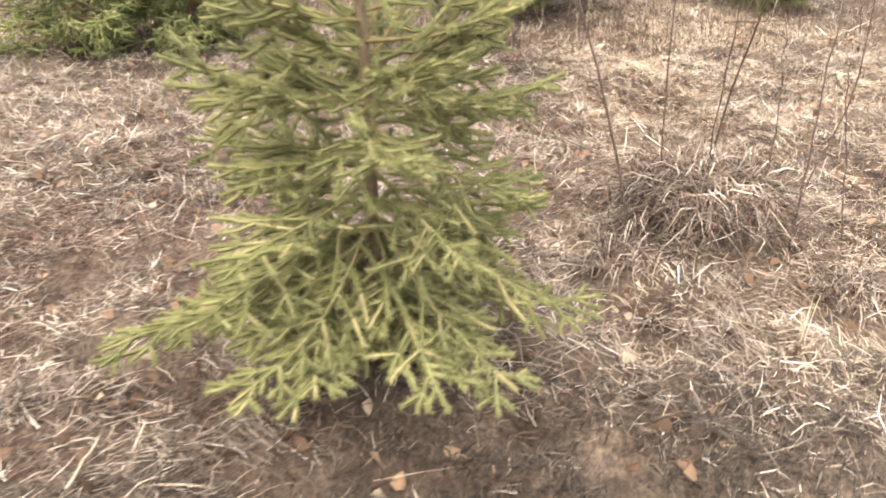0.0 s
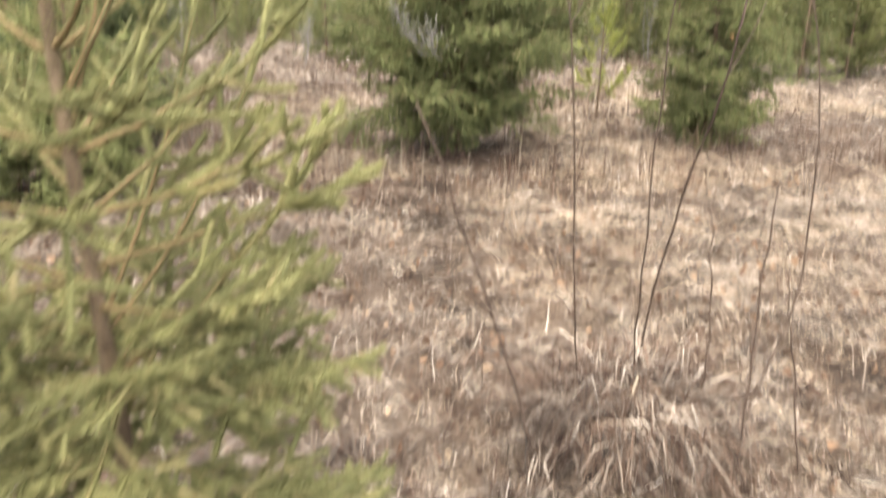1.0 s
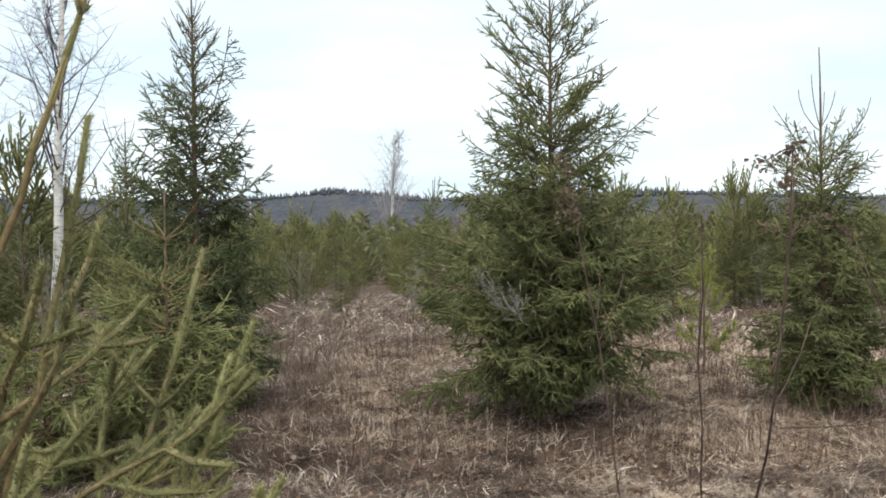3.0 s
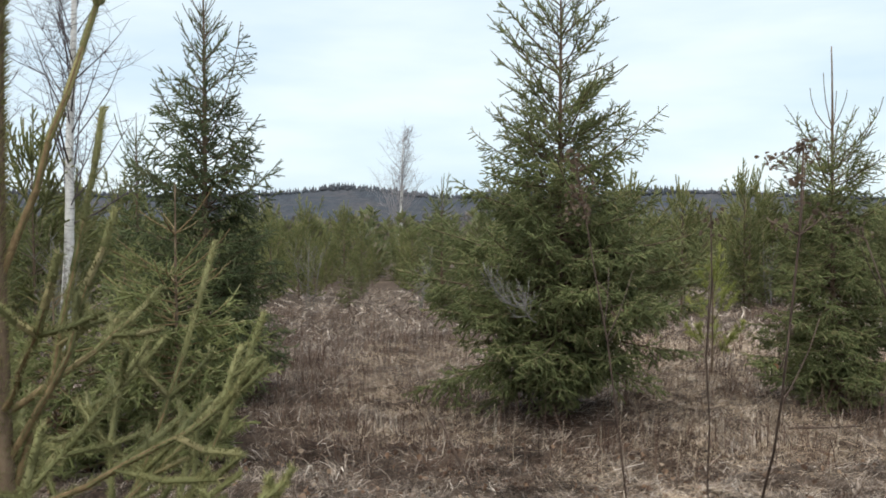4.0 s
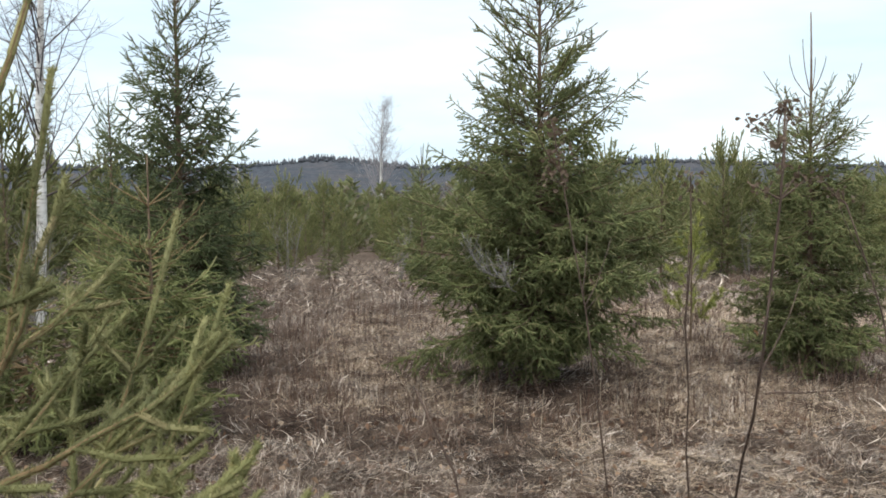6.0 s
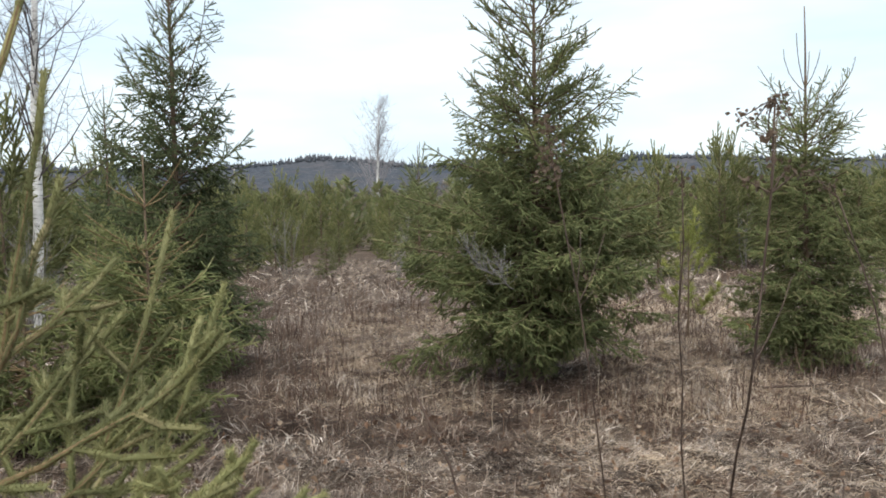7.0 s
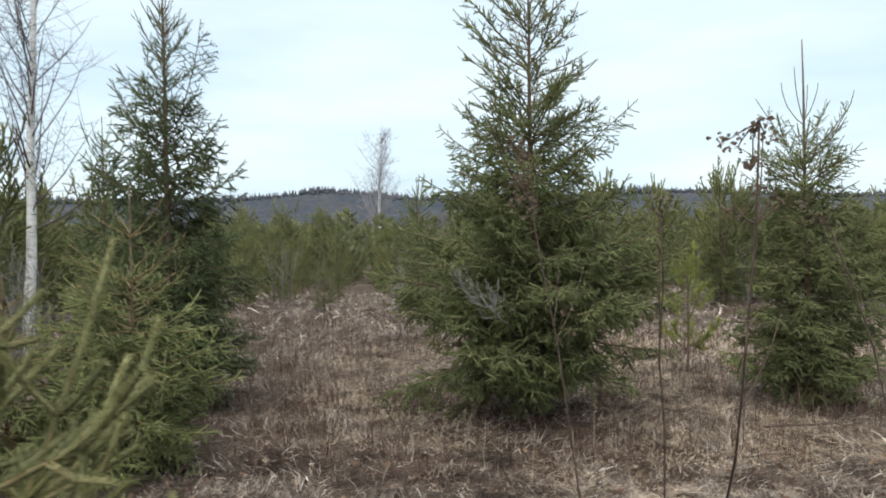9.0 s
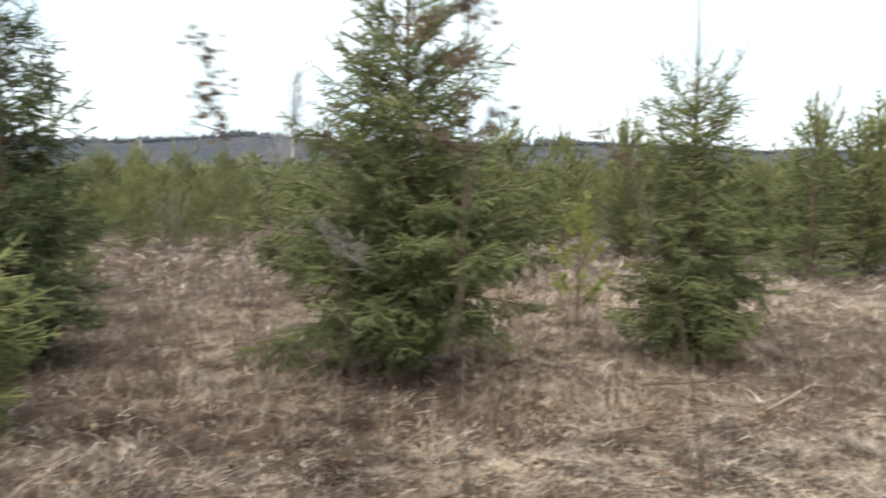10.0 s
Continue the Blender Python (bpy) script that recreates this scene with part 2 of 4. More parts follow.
def part(name, geo, mat, parent, label="", smooth=False):
    ob = new(name, geo.mesh(name, mat, smooth))
    ob.parent = parent
    if label:
        ob["label"] = label
    return ob


def thing(name, place, label, category, group="", kind=""):
    e = new(name)
    e.empty_display_size = 0.1
    e.location = place
    return tagged(e, label, category, group, kind)


def relief(x, y):
    """Height of the turf at a place: low humps near the path, a tussock, flat far away."""
    near = math.exp(-((x - 0.5) ** 2 + (y - 5) ** 2) / 160)
    h = 0.06 * noise.noise((x * 0.9, y * 0.9, 3.1)) + 0.062 * noise.noise((x * 2.6, y * 2.6, 7.7)) + 0.055 * noise.noise((x * 6.5, y * 6.5, 1.3)) + 0.032 * noise.noise((x * 13, y * 13, 5.3))
    fall = -0.028 * max(0.0, y - 17.0) if y < 200 else -5.124
    return h * near + fall + 0.15 * math.exp(-((x - 0.78) ** 2 + (y - 2.7) ** 2) / 0.07)


# ---- conifers ----
def limb(rng, start, azim, rise, length, curl, bits=6):
    """A branch path that begins at the angle rise (degrees) and curls up towards its tip."""
    pts, p = [np.array(start, float)], np.array(start, float)
    side = rng.normal(0, 4)
    for k in range(bits):
        e = radians(rise + curl * (k + 0.5) / bits + rng.normal(0, 3))
        a = azim + radians(side * k)
        p = p + length / bits * np.array([math.cos(a) * math.cos(e), math.sin(a) * math.cos(e), math.sin(e)])
        pts.append(p)
    return np.array(pts)


def cores(geo, p0, p1, r0, r1):
    """Slim three-sided bodies along shoots p0 to p1: the dense inner needles."""
    p0, p1 = np.asarray(p0, float).reshape(-1, 3), np.asarray(p1, float).reshape(-1, 3)
    axis = unit(p1 - p0)
    ref = np.where(np.abs(axis[:, 2:3]) < 0.9, np.array([[0, 0, 1.0]]), np.array([[1.0, 0, 0]]))
    a = unit(np.cross(axis, ref))
    b = np.cross(axis, a)
    ring = [math.cos(k * 2.0944) * a + math.sin(k * 2.0944) * b for k in range(3)]
    v = np.stack([p0 + q * r0 for q in ring] + [p1 + q * r1 for q in ring], 1)
    o = (np.arange(len(p0)) * 6)[:, None, None]
    f = np.array([[0, 1, 4], [0, 4, 3], [1, 2, 5], [1, 5, 4], [2, 0, 3], [2, 3, 5], [3, 4, 5]])[None]
    geo.add(v.reshape(-1, 3), (o + f).reshape(-1, 3))


def comb(rng, path, gap, side, droop, order, angle, free, bare, lift=0.0):
    """Needle-bearing lengths of one branch: its own axis and side shoots in pairs, in a loose plane, shorter towards the tip."""
    out = []
    seg = np.linalg.norm(np.diff(path, axis=0), axis=1)
    cum = np.r_[0, np.cumsum(seg)]
    total = cum[-1]
    for i in range(len(path) - 1):
        if cum[i + 1] > bare * total:
            out.append((path[i], path[i + 1]))
    s = bare * total + gap * rng.random()
    while s < total - free:
        i = min(max(np.searchsorted(cum, s) - 1, 0), len(path) - 2)
        q = path[i] + (path[i + 1] - path[i]) * ((s - cum[i]) / seg[i])
        t = unit(path[i + 1] - path[i])
        right = np.array([t[1], -t[0], 0.0])
        n = math.hypot(right[0], right[1])
        right = right / n if n > 0.05 else np.array([1.0, 0, 0])
        up = np.cross(right, t)
        for sgn in (-1, 1):
            if rng.random() < 0.16:
                continue
            ang = radians(angle + rng.normal(0, 12))
            tilt = rng.normal(0, 0.75)
            way = math.cos(ang) * t + math.sin(ang) * (sgn * math.cos(tilt) * right + math.sin(tilt) * up)
            way = unit(way + np.array([0, 0, droop * (0.4 + 1.2 * rng.random()) + lift]))
            ln = min(side, 0.035 + 0.5 * (total - s)) * (0.6 + 0.6 * rng.random())
            mid = q + way * ln * 0.5
            end = mid + unit(way + np.array([0, 0, lift - droop * 0.35])) * ln * 0.5
            if order > 1 and ln > 0.1:
                out += comb(rng, np.array([q, mid, end]), gap * 1.15, side * 0.42, droop * 0.7, order - 1, angle, 0.025, 0.12, lift)
            else:
                out += [(q, mid), (mid, end)]
        s += gap * (0.65 + 0.7 * rng.random())
    return out


def conifer(name, place, label, H, seed, mats, reach, rises, curls, levels, needle, core, gap=0.05, side=0.25, droop=(-0.3, 0.0), order=2, open_z=1.8,
            free=(0.03, 0.1), bare=0.22, group="", kind_name="spruce tree", lean=(0, 0), trunk_r=None, simple=False, wild=0.28, top_dense=1.0, lobes=0.0):
    """A young conifer. reach, rises, curls: tables over the height of (z, metres or degrees) for its limbs; levels: (z, limbs, share of the reach).
    needle: per metre, length, width; core: radius of the needle-covered shoots low down and in the open top."""
    rng = np.random.default_rng(seed)
    root = thing(name, place, label, kind_name, group)
    mat_needle, mat_bark, mat_twig = mats
    trunk_r = trunk_r or H * 0.0105
    zs = np.linspace(-0.06, H, 14)
    wob = np.cumsum(rng.normal(0, 0.0025 * H / 3, (14, 2)), axis=0) * np.linspace(0, 1, 14)[:, None]
    centre = np.c_[wob[:, 0] + lean[0] * zs / H, wob[:, 1] + lean[1] * zs / H, zs]
    trunk = Geo()
    trunk.tube(centre, np.linspace(trunk_r, 0.003 + 0.0006 * H, 14), 8)
    part("trunk", trunk, mat_bark, root, smooth=True)
    limbs, crown, shoots = Geo(), Geo(), []
    table = lambda rows, z: float(np.interp(z, *np.array(rows, float).T))
    swell = rng.random(2) * 6.28
    leader_from = max([z for z, n, share in levels])
    for z, n, share in levels:
        a0 = rng.random() * 6.28
        opened = min(1.0, max(0.0, (z - open_z) / 0.35 + 0.5))
        for k in range(n):
            az = a0 + 6.28 * k / n + rng.normal(0, 0.22)
            ln = table(reach, z) * share * (1 + wild * (rng.random() * 2 - 1)) * (1 + (lobes if z < 0.8 * open_z else 0.3 * lobes) * math.sin(az * 2 + swell[0] + z * 2.5))
            if ln < 0.03:
                continue
            rise, curl = table(rises, z) + rng.normal(0, 9), table(curls, z)
            c = [np.interp(z, zs, centre[:, i]) for i in (0, 1)]
            path = limb(rng, (c[0], c[1], z + rng.normal(0, 0.04 if n > 2 and z < open_z else 0.015)), az, rise, ln / max(0.4, math.cos(radians(rise + curl * 0.45))), curl)
            wide = 0.0032 + 0.007 * ln
            limbs.tube(path if not simple else path[::2], np.linspace(wide, 0.0022, len(path))[:: 2 if simple else 1], 3 if simple else 5)
            shoots += comb(rng, path, gap * (1 - 0.25 * opened), side * (1 - 0.55 * opened), droop[0] + (droop[1] - droop[0]) * opened, order if opened < 0.9 or ln > 0.26 else 1,
                           48 - 4 * opened, 9.0 if z > leader_from - 0.02 else free[0] + (free[1] - free[0]) * opened, bare if z < leader_from - 0.02 else 0.0, 0.12 * opened)
    shoots += [(centre[i], centre[i + 1]) for i in range(13) if zs[i] > leader_from - 0.1]
    ends = np.array(shoots, dtype=float)
    high = ends[:, 0, 2] > open_z
    per_m, n_len, n_wid = needle
    for some, dense, long, thick, lean_n in ((~high, 1.0, 1.0, core[0], 0.7), (high, 1.25 * top_dense, 0.7, core[1] * 1.2, 1.1)):
        if some.any():
            cores(crown, ends[some, 0], ends[some, 1], thick, thick * 0.7)
            needles(crown, rng, ends[some, 0], ends[some, 1], per_m * dense, n_len * long, n_wid, lean_n)
    tagged(part("branchwork", limbs, mat_twig, root), kind="stuff")
    tagged(part("crown", crown, mat_needle, root), kind="stuff")
    return root


def whorls(nodes, count, between, seed, share=0.7):
    """Yearly whorls at the nodes, and shorter limbs scattered between them."""
    rng = np.random.default_rng(seed)
    out = []
    for i, z in enumerate(nodes):
        out.append((z, count, 1.0))
        if i + 1 < len(nodes):
            step = nodes[i + 1] - z
            for f in (0.3, 0.65):
                out.append((z + step * (f + 0.15 * rng.random()), between, share * (0.8 + 0.45 * rng.random())))
    return out


SPRUCE = (NEEDLE, BARK, TWIG_DARK)
ROW_SPRUCE = (NEEDLE_ROW, BARK, TWIG_DARK)
broad_spruce = conifer("spruce_tree", (0.89, 6.95, 0), "broad young dark green spruce with upswept sparse top in dry grass", 3.5, 11, SPRUCE,
        [(0.05, 0.16), (0.2, 0.3), (0.35, 0.5), (0.5, 0.74), (0.7, 0.98), (0.95, 1.1), (1.2, 1.02), (1.5, 0.84), (1.8, 0.74), (2.05, 0.7), (2.4, 0.66), (2.68, 0.56), (2.96, 0.4), (3.18, 0.2), (3.3, 0.1)],
        [(0.1, -4), (0.5, -14), (1.0, -8), (1.5, 6), (1.8, 18), (2.4, 28), (2.7, 29), (3.2, 38)], [(0.2, 16), (1.0, 20), (1.8, 20), (2.2, 14), (3.2, 16)],
        whorls([0.1, 0.22, 0.34, 0.48, 0.64, 0.82, 1.02, 1.24, 1.48, 1.76], 6, 5, 1) + whorls([2.04, 2.38, 2.68, 2.96, 3.18], 6, 4, 7, 0.6) + [(1.9, 6, 0.85), (2.14, 6, 0.75), (2.26, 5, 0.7)] + [(0.35 + 0.11 * k, 5, 0.5) for k in range(17)] + [(0.45 + 0.12 * k, 6, 0.88) for k in range(9)],
        (270, 0.0155, 0.0028), (0.0055, 0.0034), gap=0.05, side=0.27, droop=(-0.42, 0.05), open_z=2.05, free=(0.03, 0.16), lobes=0.14, wild=0.2)
conifer("spruce_tree", (-2.02, 7.35, 0), "tall slender young spruce with spiky bare-looking leader in dry grass", 3.7, 12, (NEEDLE_DARK, BARK, TWIG_DARK),
        [(0.05, 0.3), (0.2, 0.55), (0.4, 0.74), (0.8, 0.84), (1.2, 0.76), (1.6, 0.64), (1.9, 0.55), (2.2, 0.43), (2.5, 0.33), (2.8, 0.26), (3.1, 0.17), (3.3, 0.1)],
        [(0.1, -6), (0.5, -14), (1.2, -4), (1.6, 14), (2.2, 30), (3.3, 46)], [(0.2, 16), (1.2, 20), (3.3, 18)],
        whorls([0.1, 0.22, 0.36, 0.52, 0.7, 0.9, 1.12, 1.36, 1.62, 1.88], 7, 5, 2) + whorls([2.1, 2.36, 2.62, 2.86, 3.06, 3.24], 7, 3, 8, 0.6) + [(0.35 + 0.11 * k, 4, 0.5) for k in range(18)],
        (280, 0.015, 0.0028), (0.0055, 0.0035), gap=0.05, side=0.22, droop=(-0.4, 0.05), open_z=2.35, free=(0.03, 0.12), lobes=0.1, wild=0.16)
conifer("spruce_tree", (3.23, 7.35, 0), "young green spruce with long thin leader above a dense skirt", 2.97, 13, SPRUCE,
        [(0.05, 0.42), (0.2, 0.62), (0.4, 0.72), (0.7, 0.7), (1.0, 0.62), (1.4, 0.52), (1.7, 0.44), (1.95, 0.46), (2.12, 0.3), (2.3, 0.2)],
        [(0.1, -8), (0.6, -12), (1.2, 0), (1.7, 22), (2.0, 36), (2.3, 42)], [(0.2, 16), (1.5, 22), (2.2, 14), (2.28, 48)],
        whorls([0.08, 0.18, 0.3, 0.43, 0.57, 0.72, 0.88, 1.05, 1.23, 1.42, 1.62, 1.8, 1.96], 6, 5, 3) + [(0.3 + 0.11 * k, 4, 0.5) for k in range(13)] + [(2.12, 4, 0.5), (2.3, 4, 1.0)],
        (290, 0.015, 0.0027), (0.0055, 0.0032), gap=0.047, side=0.2, droop=(-0.38, 0.05), lean=(-0.1, 0), open_z=1.8, free=(0.03, 0.15), lobes=0.08, wild=0.2)
conifer("spruce_tree", (-1.65, 5.65, 0), "small bushy light green spruce with bare whorled leader", 1.78, 14, (NEEDLE_LIGHT, BARK, TWIG),
        [(0.05, 0.4), (0.2, 0.58), (0.45, 0.64), (0.75, 0.56), (1.0, 0.42), (1.2, 0.34), (1.46, 0.27), (1.5, 0.2)],
        [(0.1, -10), (0.6, -6), (1.0, 12), (1.3, 22), (1.46, 20)], [(0.2, 18), (1.0, 22), (1.46, 12)],
        whorls([0.08, 0.18, 0.29, 0.41, 0.54, 0.68, 0.83, 0.99, 1.2], 6, 4, 4) + [(1.46, 5, 1.0)],
        (330, 0.0135, 0.0024), (0.0058, 0.0022), gap=0.045, side=0.19, droop=(-0.3, 0.0), open_z=1.12, free=(0.03, 0.15), top_dense=0.5)
conifer("spruce_tree", (-2.4, 5.6, 0), "low bushy light green spruce with a full skirt on dry grass", 1.25, 16, (NEEDLE_LIGHT, BARK, TWIG),
        [(0.05, 0.45), (0.2, 0.6), (0.45, 0.6), (0.75, 0.42), (0.95, 0.25), (1.05, 0.15)], [(0.1, -10), (0.5, -4), (0.8, 14), (1.05, 30)], [(0.2, 18), (1.05, 16)],
        whorls([0.08, 0.18, 0.29, 0.41, 0.54, 0.68, 0.83], 6, 4, 6) + [(1.02, 5, 1.0)],
        (300, 0.0135, 0.0026), (0.0058, 0.003), gap=0.05, side=0.19, droop=(-0.3, 0.0), open_z=0.8, free=(0.03, 0.1), top_dense=0.7)
conifer("spruce_tree", (-4.55, 12.0, 0), "slim dark young spruce with a sparse pointed top", 3.1, 15, (NEEDLE_DARK, BARK, TWIG_DARK),
        [(0.1, 0.5), (0.6, 0.62), (1.2, 0.52), (1.8, 0.4), (2.3, 0.28), (2.7, 0.14)], [(0.1, -8), (1.2, 5), (2.0, 32), (2.8, 50)], [(0.2, 16), (2.8, 20)],
        whorls([0.15, 0.35, 0.55, 0.8, 1.05, 1.3, 1.6, 1.9, 2.15, 2.4, 2.65], 6, 3, 5),
        (170, 0.016, 0.005), (0.009, 0.0055), gap=0.07, side=0.16, order=1, droop=(-0.3, 0.05), open_z=1.9, simple=True)


# ---- the near spruce, with limbs that can be told apart ----
def near_spruce(place):
    rng = np.random.default_rng(5)
    root = thing("young_spruce", place, "young light green spruce with stout upswept branches over dry grass", "spruce tree")
    H = 2.35
    zs = np.linspace(-0.05, H, 16)
    c = np.c_[0.008 * np.sin(zs * 3) - 0.02 * np.clip(zs, 0, 1.2), 0.01 * np.cos(zs * 2.5), zs]
    g = Geo()
    g.tube(c, np.interp(zs, [0, 0.9, H], [0.024, 0.013, 0.004]), 10)
    part("trunk", g, BARK, root, "knotty brown trunk", True)
    spire = np.array([c[k] for k in range(16) if zs[k] > 0.42])
    g = Geo()
    needles(g, rng, spire[:-1], spire[1:], 8000, 0.024, 0.0021, 0.9, 0.25)
    tagged(part("needles", g, NEEDLE_NEAR, root), kind="stuff")

    def bough(path, thick, shoots, per_metre, size, width, lean, old=0.0):
        """One branch with its wood and its needles; old: the share at its foot where the bark shows between sparse needles."""
        wood_g, leaf = Geo(), Geo()
        wood_g.tube(path, np.linspace(thick, 0.0022, len(path)), 6)
        axis, twigs = shoots
        for q in twigs:
            wood_g.tube(np.array(q), np.array([0.002, 0.0016, 0.0012]), 4)
        cut = int(len(axis) * old)
        if cut:
            needles(leaf, rng, [q[0] for q in axis[:cut]], [q[1] for q in axis[:cut]], per_metre * 0.75, size, width, lean, 0.3)
        runs = axis[cut:] + [(q[0], q[1]) for q in twigs] + [(q[1], q[2]) for q in twigs]
        cores(leaf, [q[0] for q in runs], [q[1] for q in runs], 0.0062, 0.0048)
        needles(leaf, rng, [q[0] for q in runs], [q[1] for q in runs], per_metre, size, width, lean, 0.28)
        b = part("branch", wood_g, TWIG, root)
        tagged(part("needles", leaf, NEEDLE_NEAR, b), kind="stuff")

    def shoots_on(path, nodes, long, spread, sag, flat=0.3, again=0.5, bits=0.0):
        """Side shoots in opposite pairs at the yearly nodes of a branch (shares of its length) and single short ones between."""
        axis = [(path[k], path[k + 1]) for k in range(len(path) - 1)]
        twigs = []

        def one(q, t, sgn, ln, deep):
            right = np.array([t[1], -t[0], 0.0])
            right = right / (np.linalg.norm(right) + 1e-6)
            up = np.cross(right, t)
            tilt = rng.normal(0, flat)
            ang = radians(spread + rng.normal(0, 8))
            way = unit(math.cos(ang) * t + math.sin(ang) * (sgn * math.cos(tilt) * right + math.sin(tilt) * up) + np.array([0, 0, sag]))
            mid = q + way * ln * 0.5
            end = mid + unit(way + 0.25 * t + np.array([0, 0, 0.1 - sag * 0.3])) * ln * 0.5
            twigs.append((q, mid, end))
            if deep and ln > 0.07:
                for s2 in (-1, 1):
                    if rng.random() < again:
                        one(mid, way, s2, ln * (0.4 + 0.2 * rng.random()), False)

        spots = [(f, 2, 1.0) for f in nodes] + [(f + 0.5 * (nodes[1] - nodes[0]) * (0.6 + 0.8 * rng.random()), 1, 0.55) for f in nodes if rng.random() < bits and len(nodes) > 1]
        for f, n, share in spots:
            f = min(f, 0.93)
            k = min(int(f * (len(path) - 1)), len(path) - 2)
            q = path[k] + (path[k + 1] - path[k]) * (f * (len(path) - 1) - k)
            t = unit(path[k + 1] - path[k])
            first = rng.choice((-1, 1))
            for m in range(n):
                one(q, t, first * (-1) ** m, long * share * (1.15 - 0.75 * f) * (0.75 + 0.5 * rng.random()), True)
        return axis, twigs

    # drooping fronds of the skirt
    for z, n, ln, rise in [(0.2, 5, 0.3, -16), (0.3, 6, 0.45, -26), (0.4, 6, 0.52, -30), (0.5, 6, 0.5, -26), (0.6, 6, 0.47, -14), (0.7, 7, 0.45, 2), (0.79, 5, 0.42, 12)]:
        a0 = rng.random() * 6.28
        for k in range(n):
            path = limb(rng, (0, 0, z + rng.normal(0, 0.03)), a0 + 6.28 * k / n + rng.normal(0, 0.2), rise + rng.normal(0, 7), ln * (0.75 + 0.5 * rng.random()), 22, 8)
            bough(path, 0.004, shoots_on(path, [0.2, 0.32, 0.44, 0.56, 0.68, 0.8], 0.2, 50, -0.12, 0.4, 0.9, 0.8), 2300, 0.0155, 0.0021, 0.75)
    # the long low limb that lies out to one side, and two that reach towards the path
    for z, azim, rise, ln in [(0.42, 3.5, -24, 0.72), (0.5, 4.55, -34, 0.66), (0.46, 5.1, -32, 0.62), (0.4, 4.1, -26, 0.55)]:
        path = limb(rng, (0, 0, z), azim, rise, ln, 16, 9)
        bough(path, 0.0045, shoots_on(path, [0.25, 0.36, 0.47, 0.58, 0.69, 0.8, 0.9], 0.2, 50, -0.12, 0.2, 0.9, 0.6), 2300, 0.0155, 0.0021, 0.75)

    # rings of boughs that fill the crown between the stout ones
    rings = []
    for z, n, out, climb, a0, long in [(0.9, 5, 0.44, 0.15, 0.3, 0.2), (1.02, 5, 0.4, 0.17, 0.9, 0.2), (1.14, 5, 0.33, 0.17, 0.2, 0.18), (1.27, 3, 0.22, 0.2, 1.0, 0.12)]:
        for k in range(n):
            a, ln = a0 + 6.28 * k / n + rng.normal(0, 0.15), out * (0.8 + 0.35 * rng.random())
            rings.append((z + rng.normal(0, 0.02), (ln * math.cos(a), ln * math.sin(a), z + climb * (0.7 + 0.5 * rng.random())), 0.4, [0.35, 0.58, 0.78] if out > 0.25 else [0.6], long))
    # stout upswept boughs with straight shoots spread wide at their yearly joints
    for z, tip, sag, nodes, long in [(0.84, (0.155, 0.36, 1.505), 0.35, [0.3, 0.5, 0.66], 0.2), (0.82, (0.285, 0.21, 1.39), 0.3, [0.3, 0.48, 0.62], 0.18), (0.74, (0.385, -0.04, 1.21), 0.34, [0.3, 0.5, 0.7, 0.85], 0.17),
                                     (1.14, (0.09, 0.055, 1.71), 0.4, [0.45], 0.12), (1.46, (0.14, 0.02, 1.98), 0.5, [0.75], 0.04), (1.52, (-0.17, 0.03, 1.78), 0.4, [0.6], 0.12), (1.5, (-0.06, -0.16, 1.82), 0.4, [0.7], 0.1),
                                     (1.2, (0.13, 0.0, 1.56), 0.4, [0.6], 0.08),
                                     (1.85, (-0.14, 0.1, 2.1), 0.3, [0.5], 0.1), (1.85, (0.1, 0.12, 2.12), 0.3, [0.5], 0.1), (1.85, (0.02, -0.16, 2.1), 0.3, [0.5], 0.1)] + rings:
        a, b = np.array((np.interp(z, zs, c[:, 0]), np.interp(z, zs, c[:, 1]), z)), np.array(tip)
        bend = a + (b - a) * np.array([0.6, 0.6, sag])
        f = np.linspace(0, 1, 9)[:, None]
        path = (1 - f) ** 2 * a + 2 * f * (1 - f) * bend + f * f * b + rng.normal(0, 0.003, (9, 3)) * np.sin(f * 3.14)
        bough(path, 0.0056, shoots_on(path, nodes, long, 52, 0.0, 0.5, 0.25, 0.25), 3600 if z < 1.3 else 2200, 0.014 if z < 1.3 else 0.0105, 0.0019, 0.85, 0.2)
    return root


near_spruce((-0.475, 1.9, 0))

# ---- plantation of young pines and spruces beyond the clearing ----
rnd = random.Random(3)
PINE = (NEEDLE_PINE, BARK, SHOOT)
stock = []
for k in range(4):
    stock.append(conifer("young_pine", (0, 60 + k, 0), "young yellow-green pine in the plantation", 2.0, 30 + k, PINE,
                         [(0.1, 0.5), (0.4, 0.62), (0.9, 0.55), (1.3, 0.42), (1.6, 0.26), (1.85, 0.12)], [(0.1, 5), (0.8, 22), (1.5, 48), (1.9, 66)], [(0.1, 30), (1.9, 20)],
                         whorls([0.2, 0.45, 0.72, 1.0, 1.28, 1.55, 1.78], 6, 3, 30 + k, 0.8), (150, 0.034, 0.0065), (0.012, 0.009), gap=0.1, side=0.2, order=1, droop=(0.15, 0.3), open_z=1.5,
                         free=(0.02, 0.06), bare=0.3, group="plantation trees", kind_name="pine tree", simple=True))
